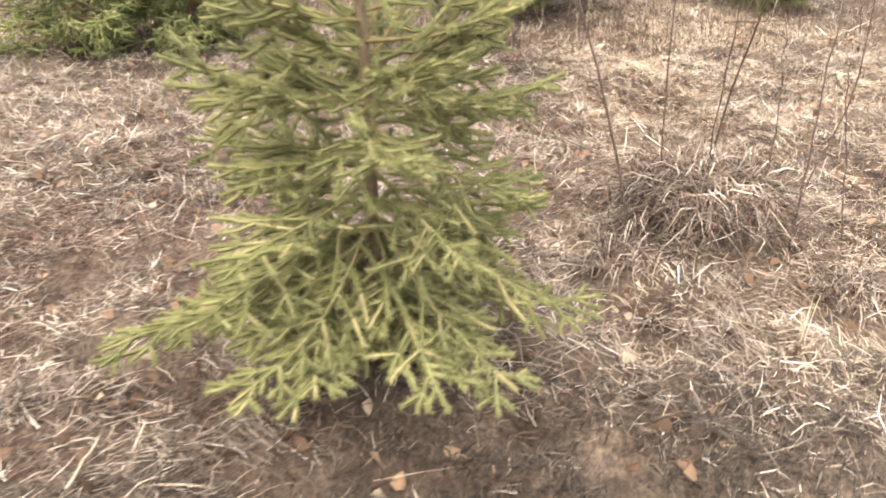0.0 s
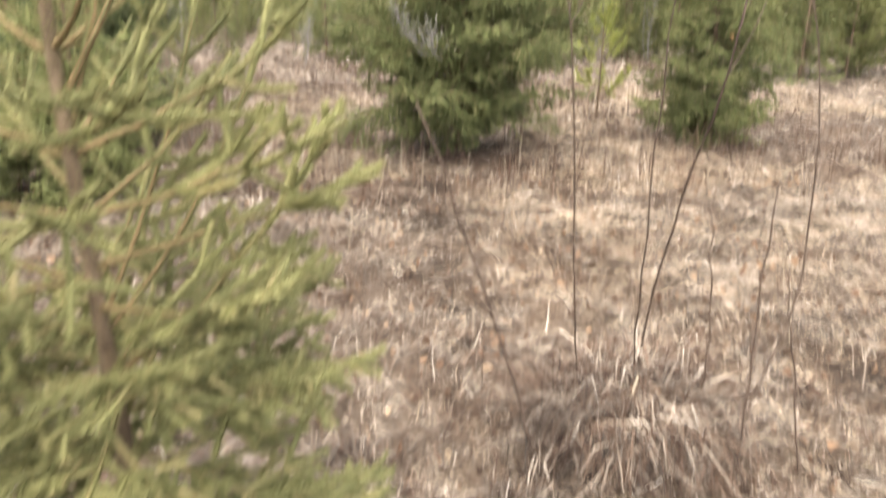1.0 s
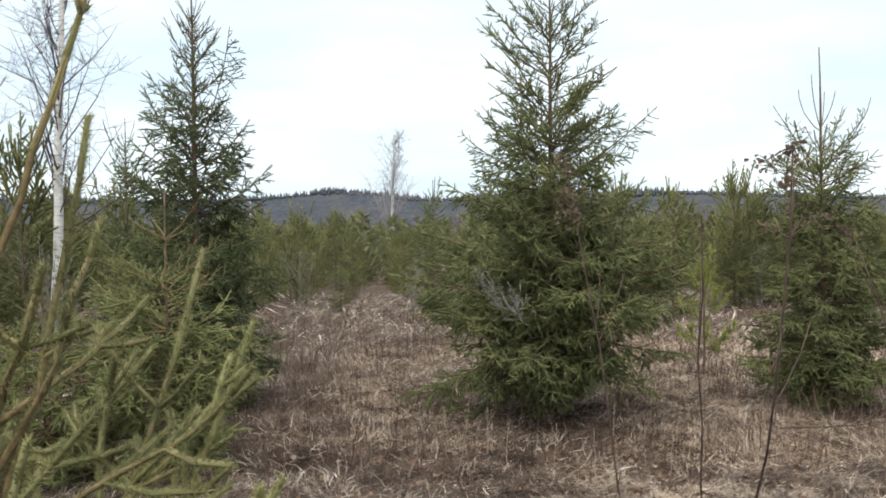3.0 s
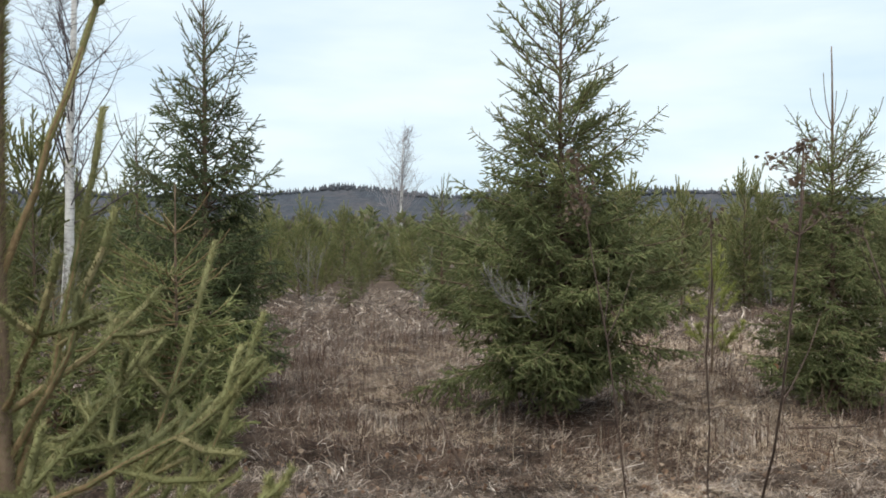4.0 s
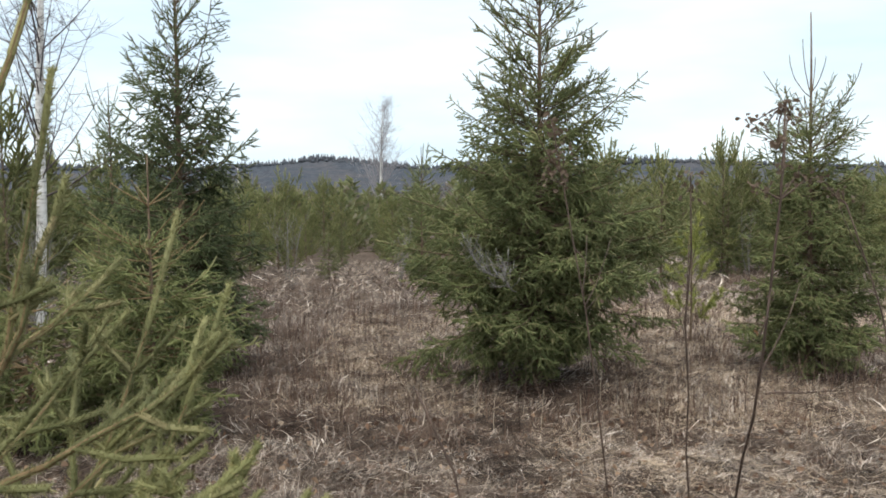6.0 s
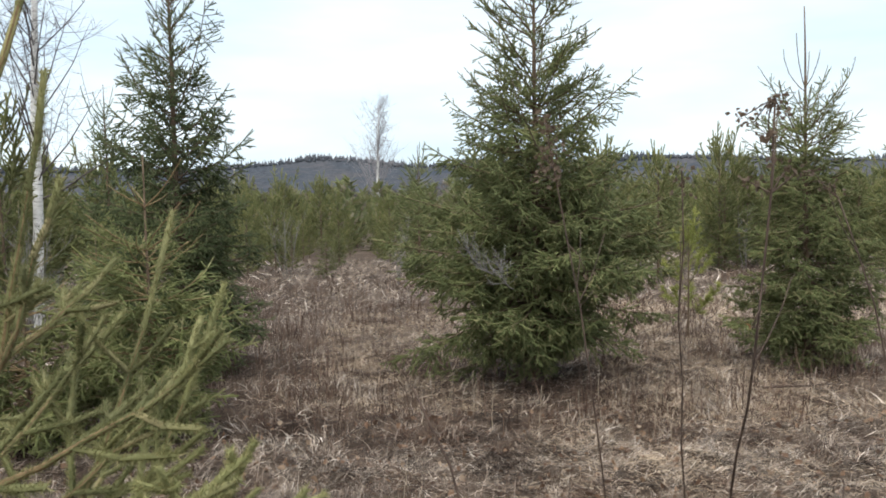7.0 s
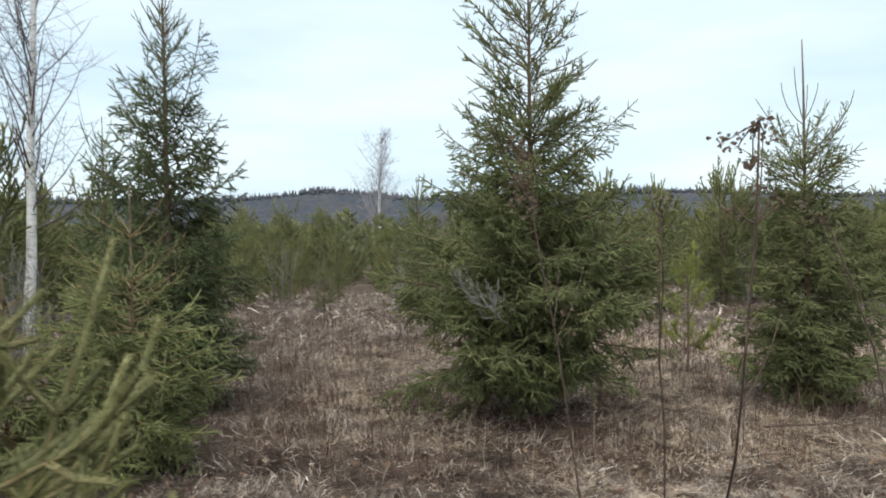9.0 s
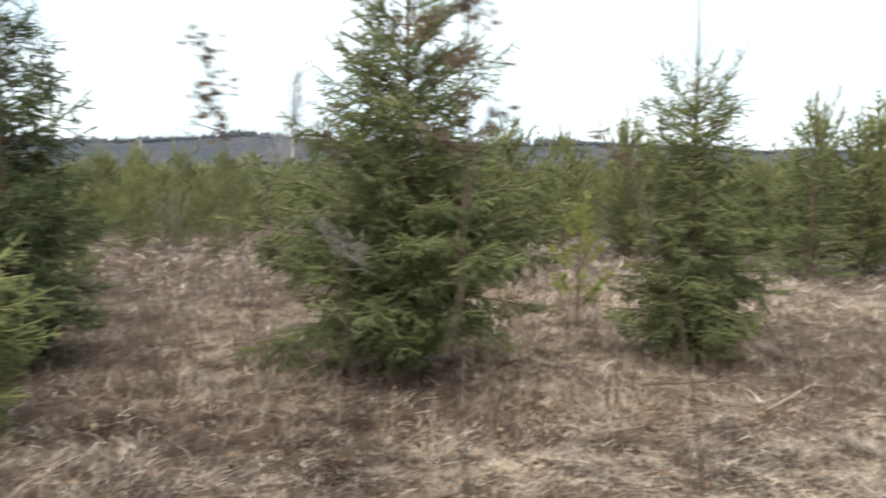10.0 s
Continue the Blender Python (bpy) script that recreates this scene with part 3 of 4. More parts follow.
for k in range(4):
    stock.append(conifer("plantation_spruce", (3, 60 + k, 0), "young green spruce in the plantation", 2.0, 40 + k, ROW_SPRUCE,
                         [(0.05, 0.45), (0.3, 0.58), (0.7, 0.54), (1.1, 0.42), (1.4, 0.3), (1.65, 0.16), (1.8, 0.05)], [(0.1, -8), (0.8, 2), (1.3, 28), (1.7, 46)], [(0.1, 18), (1.7, 20)],
                         whorls([0.1, 0.25, 0.42, 0.6, 0.8, 1.0, 1.22, 1.44, 1.66], 6, 3, 40 + k), (150, 0.024, 0.006), (0.009, 0.006), gap=0.08, side=0.18, order=1, droop=(-0.3, 0.05), open_z=1.4,
                         free=(0.03, 0.08), group="plantation trees", simple=True))


def plant(x, y, h, wide=1.0, pick=None):
    src = stock[rnd.randrange(8) if pick is None else pick]
    m = pose(x, y, relief(x, y) - 0.02, 0, 0, rnd.uniform(0, 360)) @ Matrix.Diagonal((h / 2 * wide, h / 2 * wide, h / 2, 1))
    ob = copy_thing(src, m)
    ob.matrix_basis = m
    return ob


for x, y, h, wide, pick in [(-0.23, 14.7, 2.35, 0.95, 4), (-1.9, 14.8, 0.85, 1.0, 5), (-3.1, 16.2, 1.5, 0.9, 0), (5.2, 15.0, 2.3, 0.95, 1), (5.75, 15.6, 2.1, 0.9, 0), (6.3, 15.2, 1.9, 1.1, 2), (6.9, 11.95, 2.7, 0.9, 4), (7.35, 12.6, 2.35, 0.95, 1), (7.9, 12.3, 2.3, 1.0, 0), (8.5, 12.8, 2.3, 1.0, 2), (1.0, 14.8, 2.0, 1.0, 2), (3.0, 14.4, 2.2, 1.1, 0), (5.9, 8.0, 1.0, 1.1, 6),
                            (-5.9, 12.4, 2.2, 0.9, 6), (-4.9, 9.9, 2.5, 0.9, 1), (-3.4, 10.2, 1.7, 1.1, 2), (3.9, 14.3, 2.1, 1.1, 3), (1.8, 15.5, 2.0, 1.0, 0), (-3.2, 9.0, 1.35, 1.2, 0),
                            (-5.6, 8.3, 1.9, 1.1, 2), (-2.9, 11.2, 1.5, 1.0, 1), (-2.95, 7.9, 1.2, 1.1, 5), (-4.9, 8.8, 1.7, 1.05, 6), (-5.2, 8.0, 1.8, 1.1, 4), (-2.9, 8.7, 1.35, 1.15, 6), (-5.7, 9.3, 2.9, 0.8, 0), (-6.1, 9.0, 2.2, 1.0, 2)]:
    plant(x, y, h, wide, pick)
for row in range(6):
    y0 = 15.4 + 1.35 * row + 0.12 * row * row
    x = -0.72 * y0
    while x < 0.84 * y0:
        x += rnd.uniform(0.55, 1.05) * (1 + 0.06 * row)
        near_edge = 15.2 + 1.2 * math.sin(x * 0.7) + (1.6 if -3.2 < x < -0.6 else 0.0)
        y = y0 + rnd.uniform(-0.6, 0.6)
        if y > near_edge:
            plant(x, y, rnd.uniform(1.0, 1.75) * (1.25 if x > 2 else 0.76 + 0.08 * row), rnd.uniform(0.62, 0.98))
for k in range(16):
    plant(-rnd.uniform(5.4, 9), rnd.uniform(10.5, 15), rnd.uniform(1.3, 2.2), rnd.uniform(0.9, 1.2))
for k in range(14):
    plant(rnd.uniform(7.0, 12), rnd.uniform(11.5, 15.5), rnd.uniform(1.4, 2.0), rnd.uniform(0.9, 1.2))
for s in stock:
    s.location = (s.location.x * 3 - 6 + s.location.y - 60, 21.5, relief(0, 21.5) - 0.02)

# ---- pale little pine in the clearing ----
conifer("seedling_pine", (2.6, 8.55, 0), "small pale yellow-green pine seedling in dry grass", 1.15, 50, (NEEDLE_PALE, BARK, SHOOT),
        [(0.2, 0.32), (0.5, 0.34), (0.8, 0.18), (1.0, 0.08)], [(0.2, 8), (0.9, 55)], [(0.2, 34), (0.9, 20)], [(0.3, 5, 1.0), (0.55, 5, 1.0), (0.8, 5, 1.0), (0.98, 4, 1.0)],
        (520, 0.055, 0.0052), (0.008, 0.006), gap=0.1, side=0.11, order=1, droop=(0.0, 0.2), open_z=0.88, bare=0.35, kind_name="pine tree")


# ---- birches ----
def birch(name, place, label, H, r, seed, twig_mat, spread, sides=8, limbs=26, lean=(0, 0), stems=1, fine=1.0, steep=44):
    rng = np.random.default_rng(seed)
    root = thing(name, place, label, "birch tree")
    for s in range(stems):
        g, tw = Geo(), Geo()
        zs = np.linspace(-0.05, H * (1 - 0.25 * s), 12)
        off = np.array([0.09 * s, 0.05 * s])
        c = np.c_[off[0] + np.cumsum(rng.normal(0, 0.012, 12)) + (lean[0] + 0.12 * s) * zs / H, off[1] + np.cumsum(rng.normal(0, 0.012, 12)) + lean[1] * zs / H, zs]
        g.tube(c, np.linspace(r * (1 - 0.35 * s), 0.006, 12), sides)
        part("trunk", g, BIRCH, root, "white peeling birch bark", True)
        for k in range(limbs):
            f = 0.22 + 0.76 * (k + rng.random()) / limbs
            z = f * zs[-1]
            st = [np.interp(z, zs, c[:, i]) for i in range(3)]
            ln = spread * (1.15 - 0.85 * f) * (0.6 + 0.6 * rng.random())
            p = limb(rng, st, rng.random() * 6.28, steep + rng.normal(0, 9), ln, 16, 5)
            tw.tube(p, np.linspace(0.009 * ln / spread + 0.002, 0.0018, 6) * fine, 4)
            for j in range(7):
                i = rng.integers(1, 5)
                q = limb(rng, p[i], rng.random() * 6.28, 35 + rng.normal(0, 18), ln * 0.42 * (0.5 + rng.random()), 10, 3)
                tw.tube(q, np.linspace(0.0032, 0.0012, 4) * fine, 3)
                for _ in range(3):
                    i2 = rng.integers(1, 3)
                    q2 = limb(rng, q[i2], rng.random() * 6.28, 20 + rng.normal(0, 22), ln * 0.2 * (0.5 + rng.random()), -8, 2)
                    tw.tube(q2, np.array([0.0018, 0.0014, 0.0009]) * fine, 3)
        tagged(part("branchwork", tw, twig_mat, root, "bare thin brown twigs"), kind="stuff")
    return root


birch("birch_tree", (-4.45, 9.7, 0), "bare white-barked birch behind young spruces", 6.6, 0.07, 61, BIRCH_TWIG, 1.6, limbs=56, lean=(0.3, 0), fine=1.2, steep=50)
birch("birch_tree", (-6.2, 11.5, 0), "thin bare birch among plantation trees", 4.6, 0.035, 62, BIRCH_TWIG, 0.9, limbs=22)
birch("distant_birch", (-2.5, 34, -0.48), "distant bare white birch rising over young trees", 5.6, 0.12, 63, FAR_TWIG, 2.4, limbs=52, fine=1.7, steep=55)
birch("distant_birch", (-9.0, 36, -0.53), "distant thin white birch stem among young trees", 3.2, 0.06, 64, FAR_TWIG, 0.5, limbs=12, fine=3.0)


# ---- ground ----
def ground_sheet():
    xs = np.r_[-3000, -1200, -400, -120, -50, -25, np.arange(-9, -3.5, 0.14), np.arange(-3.5, 5.0, 0.055), np.arange(5.0, 10.01, 0.14), 25, 50, 120, 400, 1200, 3000]
    ys = np.r_[-3000, -800, -200, -50, -20, -8, np.arange(-1, 0.5, 0.14), np.arange(0.5, 8.0, 0.055), np.arange(8.0, 14.01, 0.14), 17, 20, 24, 32, 50, 100, 200, 300, 900, 1500, 3000]
    v = [(x, y, relief(x, y)) for y in ys for x in xs]
    w = len(xs)
    i, j = np.meshgrid(np.arange(len(ys) - 1), np.arange(w - 1), indexing="ij")
    a = (i * w + j).ravel()
    g = Geo()
    g.add(v, np.concatenate([np.stack([a, a + 1, a + w + 1], -1), np.stack([a, a + w + 1, a + w], -1)]))
    return tagged(new("ground", g.mesh("ground", GROUND, True)), "matted tan and brown dry grass meadow floor", "ground", kind="structure")


ground_sheet()


def blades(name, label, count, area, length, width, seed, mat, rise=(0, 14), bend=0.5, grain=0.5, gaps=None, clump=None):
    """Dry grass blades: narrow bent strips lying or standing on the turf; neighbours share a direction."""
    rng = np.random.default_rng(seed)
    x0, x1, y0, y1 = area
    xy = np.c_[rng.uniform(x0, x1, count), rng.uniform(y0, y1, count)]
    if clump:
        cx = np.c_[rng.uniform(x0, x1, clump[0]), rng.uniform(y0, y1, clump[0])]
        xy = cx[rng.integers(0, clump[0], count)] + rng.normal(0, clump[1], (count, 2))
    if gaps:
        thick = np.array([0.7 * noise.noise((x * 1.5, y * 1.5, gaps[0])) + 0.8 * noise.noise((x * 6.5, y * 6.5, 1.3)) for x, y in xy])
        xy = xy[thick + rng.normal(0, 0.15, len(xy)) > gaps[1]]
        count = len(xy)
    # thin out towards the borders of the patch
    rim = np.minimum(np.minimum(xy[:, 0] - x0, x1 - xy[:, 0]), np.minimum(xy[:, 1] - y0, y1 - xy[:, 1]))
    xy = xy[rng.random(len(xy)) < 0.1 + rim / 0.45]
    count = len(xy)
    if mat in (STRAW, PALE_STRAW):
        # oval patch beside the young spruce, with little straw on it
        thinned = np.exp(-(((xy[:, 0] + 0.1) / 1.15) ** 2 + ((xy[:, 1] - 1.25) / 0.46) ** 2))
        xy = xy[rng.random(len(xy)) > 0.92 * thinned]
        count = len(xy)
    flow = np.array([noise.noise((x * 0.8, y * 0.8, 11.0)) + 0.55 * noise.noise((x * 3.4, y * 3.4, 4.0)) for x, y in xy]) * 6.0
    ang = np.where(rng.random(count) < grain, flow + rng.normal(0, 0.5, count), rng.random(count) * 6.283)
    z = np.array([relief(x, y) for x, y in xy])
    el = np.radians(rng.uniform(rise[0], rise[1], count))
    ln = length * rng.uniform(0.45, 1.3, count)
    w = width * rng.uniform(0.5, 1.3, count)
    d = np.c_[np.cos(ang) * np.cos(el), np.sin(ang) * np.cos(el), np.sin(el)]
    side = np.c_[-np.sin(ang), np.cos(ang), rng.normal(0, 0.5, count)]
    side = unit(side) * w[:, None] * 0.5
    p0 = np.c_[xy, z + rng.uniform(-0.005, 0.02, count)]
    p1 = p0 + d * ln[:, None] * 0.5
    turn = rng.normal(0, bend, count)
    late = 0.92 if rise[1] > 60 else 0.3
    d2 = np.c_[np.cos(ang + turn) * np.cos(el * late), np.sin(ang + turn) * np.cos(el * late), np.sin(el * min(late, 0.9) if rise[1] > 60 else el * (0.35 if rise[1] < 40 else 0.9))]
    p2 = p1 + d2 * ln[:, None] * 0.5
    v = np.stack([p0 - side, p0 + side, p1 - side * 0.85, p1 + side * 0.85, p2], 1).reshape(-1, 3)
    o = (np.arange(count) * 5)[:, None]
    f = np.concatenate([o + np.array([[0, 1, 3]]), o + np.array([[0, 3, 2]]), o + np.array([[2, 3, 4]])])
    g = Geo()
    g.add(v, f)
    return tagged(new(name, g.mesh(name, mat)), label, "grass", kind="stuff")


blades("lying_straw", "flattened pale and brown dry grass blades on the meadow", 145000, (-3.2, 3.8, 0.1, 5.5), 0.085, 0.0026, 71, STRAW, (0, 34), 0.9, 0.25, gaps=(2.0, -0.22))
blades("straw_tufts", "tangled tufts of pale dry grass on the meadow", 36000, (-3.1, 3.8, 0.3, 5.7), 0.12, 0.0026, 76, STRAW, (4, 42), 0.6, 0.6, clump=(620, 0.06), gaps=(2.0, -0.3))
blades("lying_straw", "flattened tan dry grass further out on the meadow", 76000, (-6.0, 7.5, 4.7, 11.9), 0.1, 0.004, 72, STRAW, (0, 38), 0.9, 0.25, gaps=(2.0, -0.15))
blades("straw_tufts", "low tan grass tufts across the clearing", 34000, (-6.0, 7.5, 4.8, 12.9), 0.15, 0.0048, 77, STRAW, (4, 50), 0.6, 0.8, clump=(900, 0.07))
blades("lying_straw", "thin flattened dry grass before the plantation", 26000, (-10, 12, 10.7, 18), 0.2, 0.013, 73, STRAW, (0, 40), 0.5)
blades("pale_straw", "paler bleached straw covering the open side of the clearing", 46000, (0.3, 5.5, 2.8, 6.6), 0.075, 0.0026, 79, PALE_STRAW, (0, 30), 0.8, 0.25, clump=(380, 0.13))
blades("pale_straw", "pale dry grass in the gap between two spruces", 18000, (1.2, 3.4, 5.6, 9.2), 0.1, 0.0036, 104, PALE_STRAW, (0, 40), 0.8, 0.25, clump=(160, 0.14))
blades("pale_straw", "tan dry grass strip down the middle of the clearing", 12000, (-1.2, 0.6, 6.0, 10.5), 0.11, 0.004, 105, PALE_STRAW, (0, 40), 0.8, 0.25, clump=(130, 0.15))
blades("pale_straw", "bleached straw between the spruces", 9000, (1.2, 6.5, 8.6, 11.5), 0.16, 0.008, 80, PALE_STRAW, (0, 40), 0.8, 0.4, clump=(120, 0.3))
blades("brown_litter", "dark brown flattened weeds and litter in patches", 46000, (-4.5, 5.0, 0.8, 10.0), 0.09, 0.005, 78, WEED, (0, 24), 0.9, 0.2, clump=(420, 0.12))
blades("brown_litter", "red-brown bracken litter round the foot of the broad spruce", 13000, (-1.6, 2.9, 5.2, 7.4), 0.1, 0.0042, 101, WEED, (0, 34), 0.9, 0.2, clump=(150, 0.14))
blades("brown_litter", "dark brown rotting patches between tufts of straw", 42000, (-3.0, 3.6, 1.8, 5.6), 0.07, 0.004, 102, WEED, (0, 30), 1.0, 0.2, clump=(210, 0.085))
blades("dark_litter", "dark grass and litter beside the young spruce", 44000, (-1.5, 1.1, 0.6, 1.8), 0.06, 0.0036, 87, DARK_BLADES, (0, 40), 1.2, 0.1, gaps=(5.0, -0.15))
# Dark clumps put the shade of small hollows into the turf by colour.
blades("dark_litter", "dark litter as the shade in hollows between mats of dry grass", 30000, (-2.6, 3.6, 2.3, 6.4), 0.06, 0.0045, 103, DARK_BLADES, (0, 26), 1.1, 0.2, clump=(130, 0.075))
blades("pale_straw", "bleached straw round the tussock and sapling stems", 7000, (0.1, 1.9, 1.35, 3.1), 0.08, 0.0022, 88, PALE_STRAW, (0, 34), 0.8, 0.6, clump=(120, 0.09))
blades("brown_litter", "brown leaf and weed litter on the shaded side of the young spruce", 10000, (-2.2, -0.5, 0.8, 2.8), 0.06, 0.004, 89, WEED, (0, 30), 1.0, 0.2, clump=(110, 0.11))
blades("bleached_stems", "scattered long bleached grass stems lying over the litter", 2400, (-2.6, 3.4, 0.85, 5.0), 0.2, 0.0019, 98, PALE_STRAW, (1, 24), 0.12, 0.5, clump=(900, 0.1))
blades("standing_grass", "upright pale dry grass stubble", 4200, (-3.0, 4.5, 2.4, 9.0), 0.14, 0.003, 74, STRAW, (35, 88), 0.4, 0.1, clump=(700, 0.07))
blades("standing_weeds", "fine upright red-brown dry weeds", 10000, (-3.5, 5.5, 5.4, 13.5), 0.33, 0.0045, 75, WEED, (50, 88), 0.35, 0.1, clump=(520, 0.15))


def tussock(place, label, seed, count, reach, height, layers=(("straw_fringe", STRAW, 0.45, 1.0), ("brown_heart", WEED, 0.55, 0.85))):
    """A grass tussock: untidy blades that rise from the crown, bend over and lie down outside; straw, with a brown heart."""
    rng = np.random.default_rng(seed)
    root_ob = thing("grass_tussock", place, label, "grass tussock", "tussocks")
    for name, mat, share, low in layers:
        n = int(count * share)
        a = rng.random(n) * 6.283
        p = [np.c_[rng.normal(0, 0.4, (n, 2)) * reach, rng.uniform(-0.02, 0.01, n)]]
        for rise, far in ((rng.uniform(0.2, 1.0, n), 0.3), (rng.uniform(-0.3, 0.4, n), 0.35), (rng.uniform(-1.0, -0.1, n), 0.4)):
            a = a + rng.normal(0, 0.25, n)
            step = reach * far * rng.uniform(0.4, 1.2, n) * low
            p.append(p[-1] + np.c_[np.cos(a) * step, np.sin(a) * step, height * rise * low])
        side = np.c_[-np.sin(a), np.cos(a), rng.normal(0, 0.4, n)] * rng.uniform(0.0008, 0.0019, n)[:, None]
        v = np.stack([p[0] - side, p[0] + side, p[1] - side, p[1] + side, p[2] - side, p[2] + side, p[3]], 1).reshape(-1, 3)
        o = (np.arange(n) * 7)[:, None]
        g = Geo()
        g.add(v, np.concatenate([o + np.array([t]) for t in ([0, 1, 3], [0, 3, 2], [2, 3, 5], [2, 5, 4], [4, 5, 6])]))
        tagged(part(name, g, mat, root_ob), kind="stuff")
    return root_ob


tussock((0.78, 2.68, 0.12), "hummock of dry bent grass round sapling stems", 85, 5600, 0.3, 0.11, (("straw_fringe", STRAW, 0.2, 1.0), ("brown_heart", WEED, 0.5, 0.9), ("dark_core", DARK_BLADES, 0.3, 0.8)))
for x, y, k in ((1.05, 2.1, 1), (0.35, 2.35, 2), (1.5, 3.2, 3), (-0.3, 4.6, 4), (0.2, 5.6, 5), (2.3, 5.2, 6), (-1.2, 3.1, 7), (1.6, 6.3, 8), (-0.9, 6.6, 9)):
    tussock((x, y, relief(x, y)), "low tuft of bleached dry grass on the meadow", 85 + k, 260, 0.15, 0.07)


def dead_leaves(count, area, seed):
    """Curled fallen leaves, joined."""
    rng = np.random.default_rng(seed)
    g = Geo()
    for _ in range(count):
        x, y = rng.uniform(area[0], area[1]), rng.uniform(area[2], area[3])
        oak_leaf(g, rng, np.array([x, y, relief(x, y) + 0.02]), rng.uniform(0.03, 0.055))
    tagged(new("fallen_leaves", g.mesh("fallen_leaves", LITTER_LEAF)), "scattered curled tan and orange fallen leaves", "leaves", kind="stuff")


def oak_leaf(g, rng, p, size):
    """A curled lobed leaf of a few facets."""
    d = unit(rng.normal(0, 1, 3) + np.array([0, 0, -0.3]))
    s = unit(np.cross(d, rng.normal(0, 1, 3)))
    n = np.cross(d, s)
    w = size * 0.36
    v = [p, p + d * size * 0.3 + s * w * 0.7 + n * w * 0.3, p + d * size * 0.3 - s * w * 0.7 + n * w * 0.3, p + d * size * 0.45, p + d * size * 0.7 + s * w + n * w * 0.6,
         p + d * size * 0.7 - s * w + n * w * 0.6, p + d * size]
    g.add(v, [[0, 1, 3], [0, 3, 2], [1, 4, 3], [2, 3, 5], [3, 4, 6], [3, 6, 5]])


dead_leaves(2600, (-2.6, 3.4, 0.7, 6.0), 95)


def dry_stick(a, b, r, label, seed, mat, name="fallen_stick", category="stick"):
    """A crooked dry stick or stout stalk from a to b."""
    rng = np.random.default_rng(seed)
    f = np.linspace(0, 1, 7)[:, None]
    p = np.array(a) * (1 - f) + np.array(b) * f + rng.normal(0, 0.003, (7, 3)) * np.sin(f * math.pi)
    g = Geo()
    g.tube(p - p[0], np.linspace(r, r * 0.55, 7), 6)
    ob = new(name, g.mesh(name, mat, True))
    ob.location = p[0]
    return tagged(ob, label, category)


STICK = material("bleached_stick", wood((0.22, 0.175, 0.13), (0.46, 0.38, 0.29), 60, (1, 1, 1), 0.3))
dry_stick((0.74, 2.62, 0.17), (0.78, 2.66, 0.27), 0.005, "short bleached white stalk stub in the tussock", 1, STICK)
dry_stick((-0.2, 1.76, 0.02), (-0.27, 1.98, 0.1), 0.006, "bleached bent stalk under the young spruce", 2, STICK)
dry_stick((0.42, 3.4, 0.1), (0.69, 2.55, 0.2), 0.003, "thin brown stick lying across the tussock", 3, STALK)
dry_stick((0.58, 3.02, 0.13), (0.71, 2.3, 0.13), 0.003, "thin brown stick lying across the tussock", 7, STALK)
dry_stick((1.25, 2.77, 0.06), (1.2, 2.44, 0.04), 0.003, "thin bent brown stick among sapling stems", 8, STALK)
dry_stick((-1.15, 1.4, 0.02), (-1.12, 1.55, 0.04), 0.003, "short pale broken stick on the litter", 4, STICK)
dry_stick((3.1, 5.9, 0.04), (3.6, 6.25, 0.1), 0.006, "thin fallen branch in the dry grass", 5, STICK)
dry_stick((2.5, 6.5, 0.04), (3.0, 6.45, 0.07), 0.009, "thin grey fallen branch by the spruce", 6, STALK)
rng_stalk = np.random.default_rng(44)
for k in range(90):
    near_group = k % 3
    x = (rng_stalk.normal(-0.2, 0.75), rng_stalk.normal(1.0, 1.0), rng_stalk.uniform(-1.6, 3.8))[near_group]
    y = (rng_stalk.uniform(4.2, 8.2), rng_stalk.uniform(5.4, 6.4), rng_stalk.uniform(2.9, 9.0))[near_group]
    tall, lean_x, lean_y = rng_stalk.uniform(0.1, 0.38), rng_stalk.normal(0, 0.16), rng_stalk.normal(0, 0.16)
    z = relief(x, y) - 0.02
    pale = rng_stalk.random() < 0.4
    stalk = dry_stick((x, y, z), (x + lean_x * tall, y + lean_y * tall, z + tall), 0.0022, "upright bleached dry grass stalk" if pale else "upright red-brown dry weed stalk", 400 + k, STICK if pale else STALK, "dry_stalk", "stalk")
    tagged(stalk, stalk["label"], "stalk", "dry stalks")
blades("straw_sheaf", "upright pale sheaf of bleached grass blades", 70, (0.755, 0.78, 1.87, 1.89), 0.17, 0.004, 97, PALE_STRAW, (76, 89), 0.15, 0.1)


# ---- far ridge and woods ----
def crest(x):
    """Height of the far ridge along its length."""
    return 42 + 16 * math.exp(-((x + 200) / 110) ** 2) + 5 * math.exp(-((x - 120) / 90) ** 2) + 9 * math.exp(-((x - 380) / 190) ** 2) + 4 * noise.noise((x * 0.006, 0.5, 0)) + 14 * math.exp(-((x + 1100) / 500) ** 2)


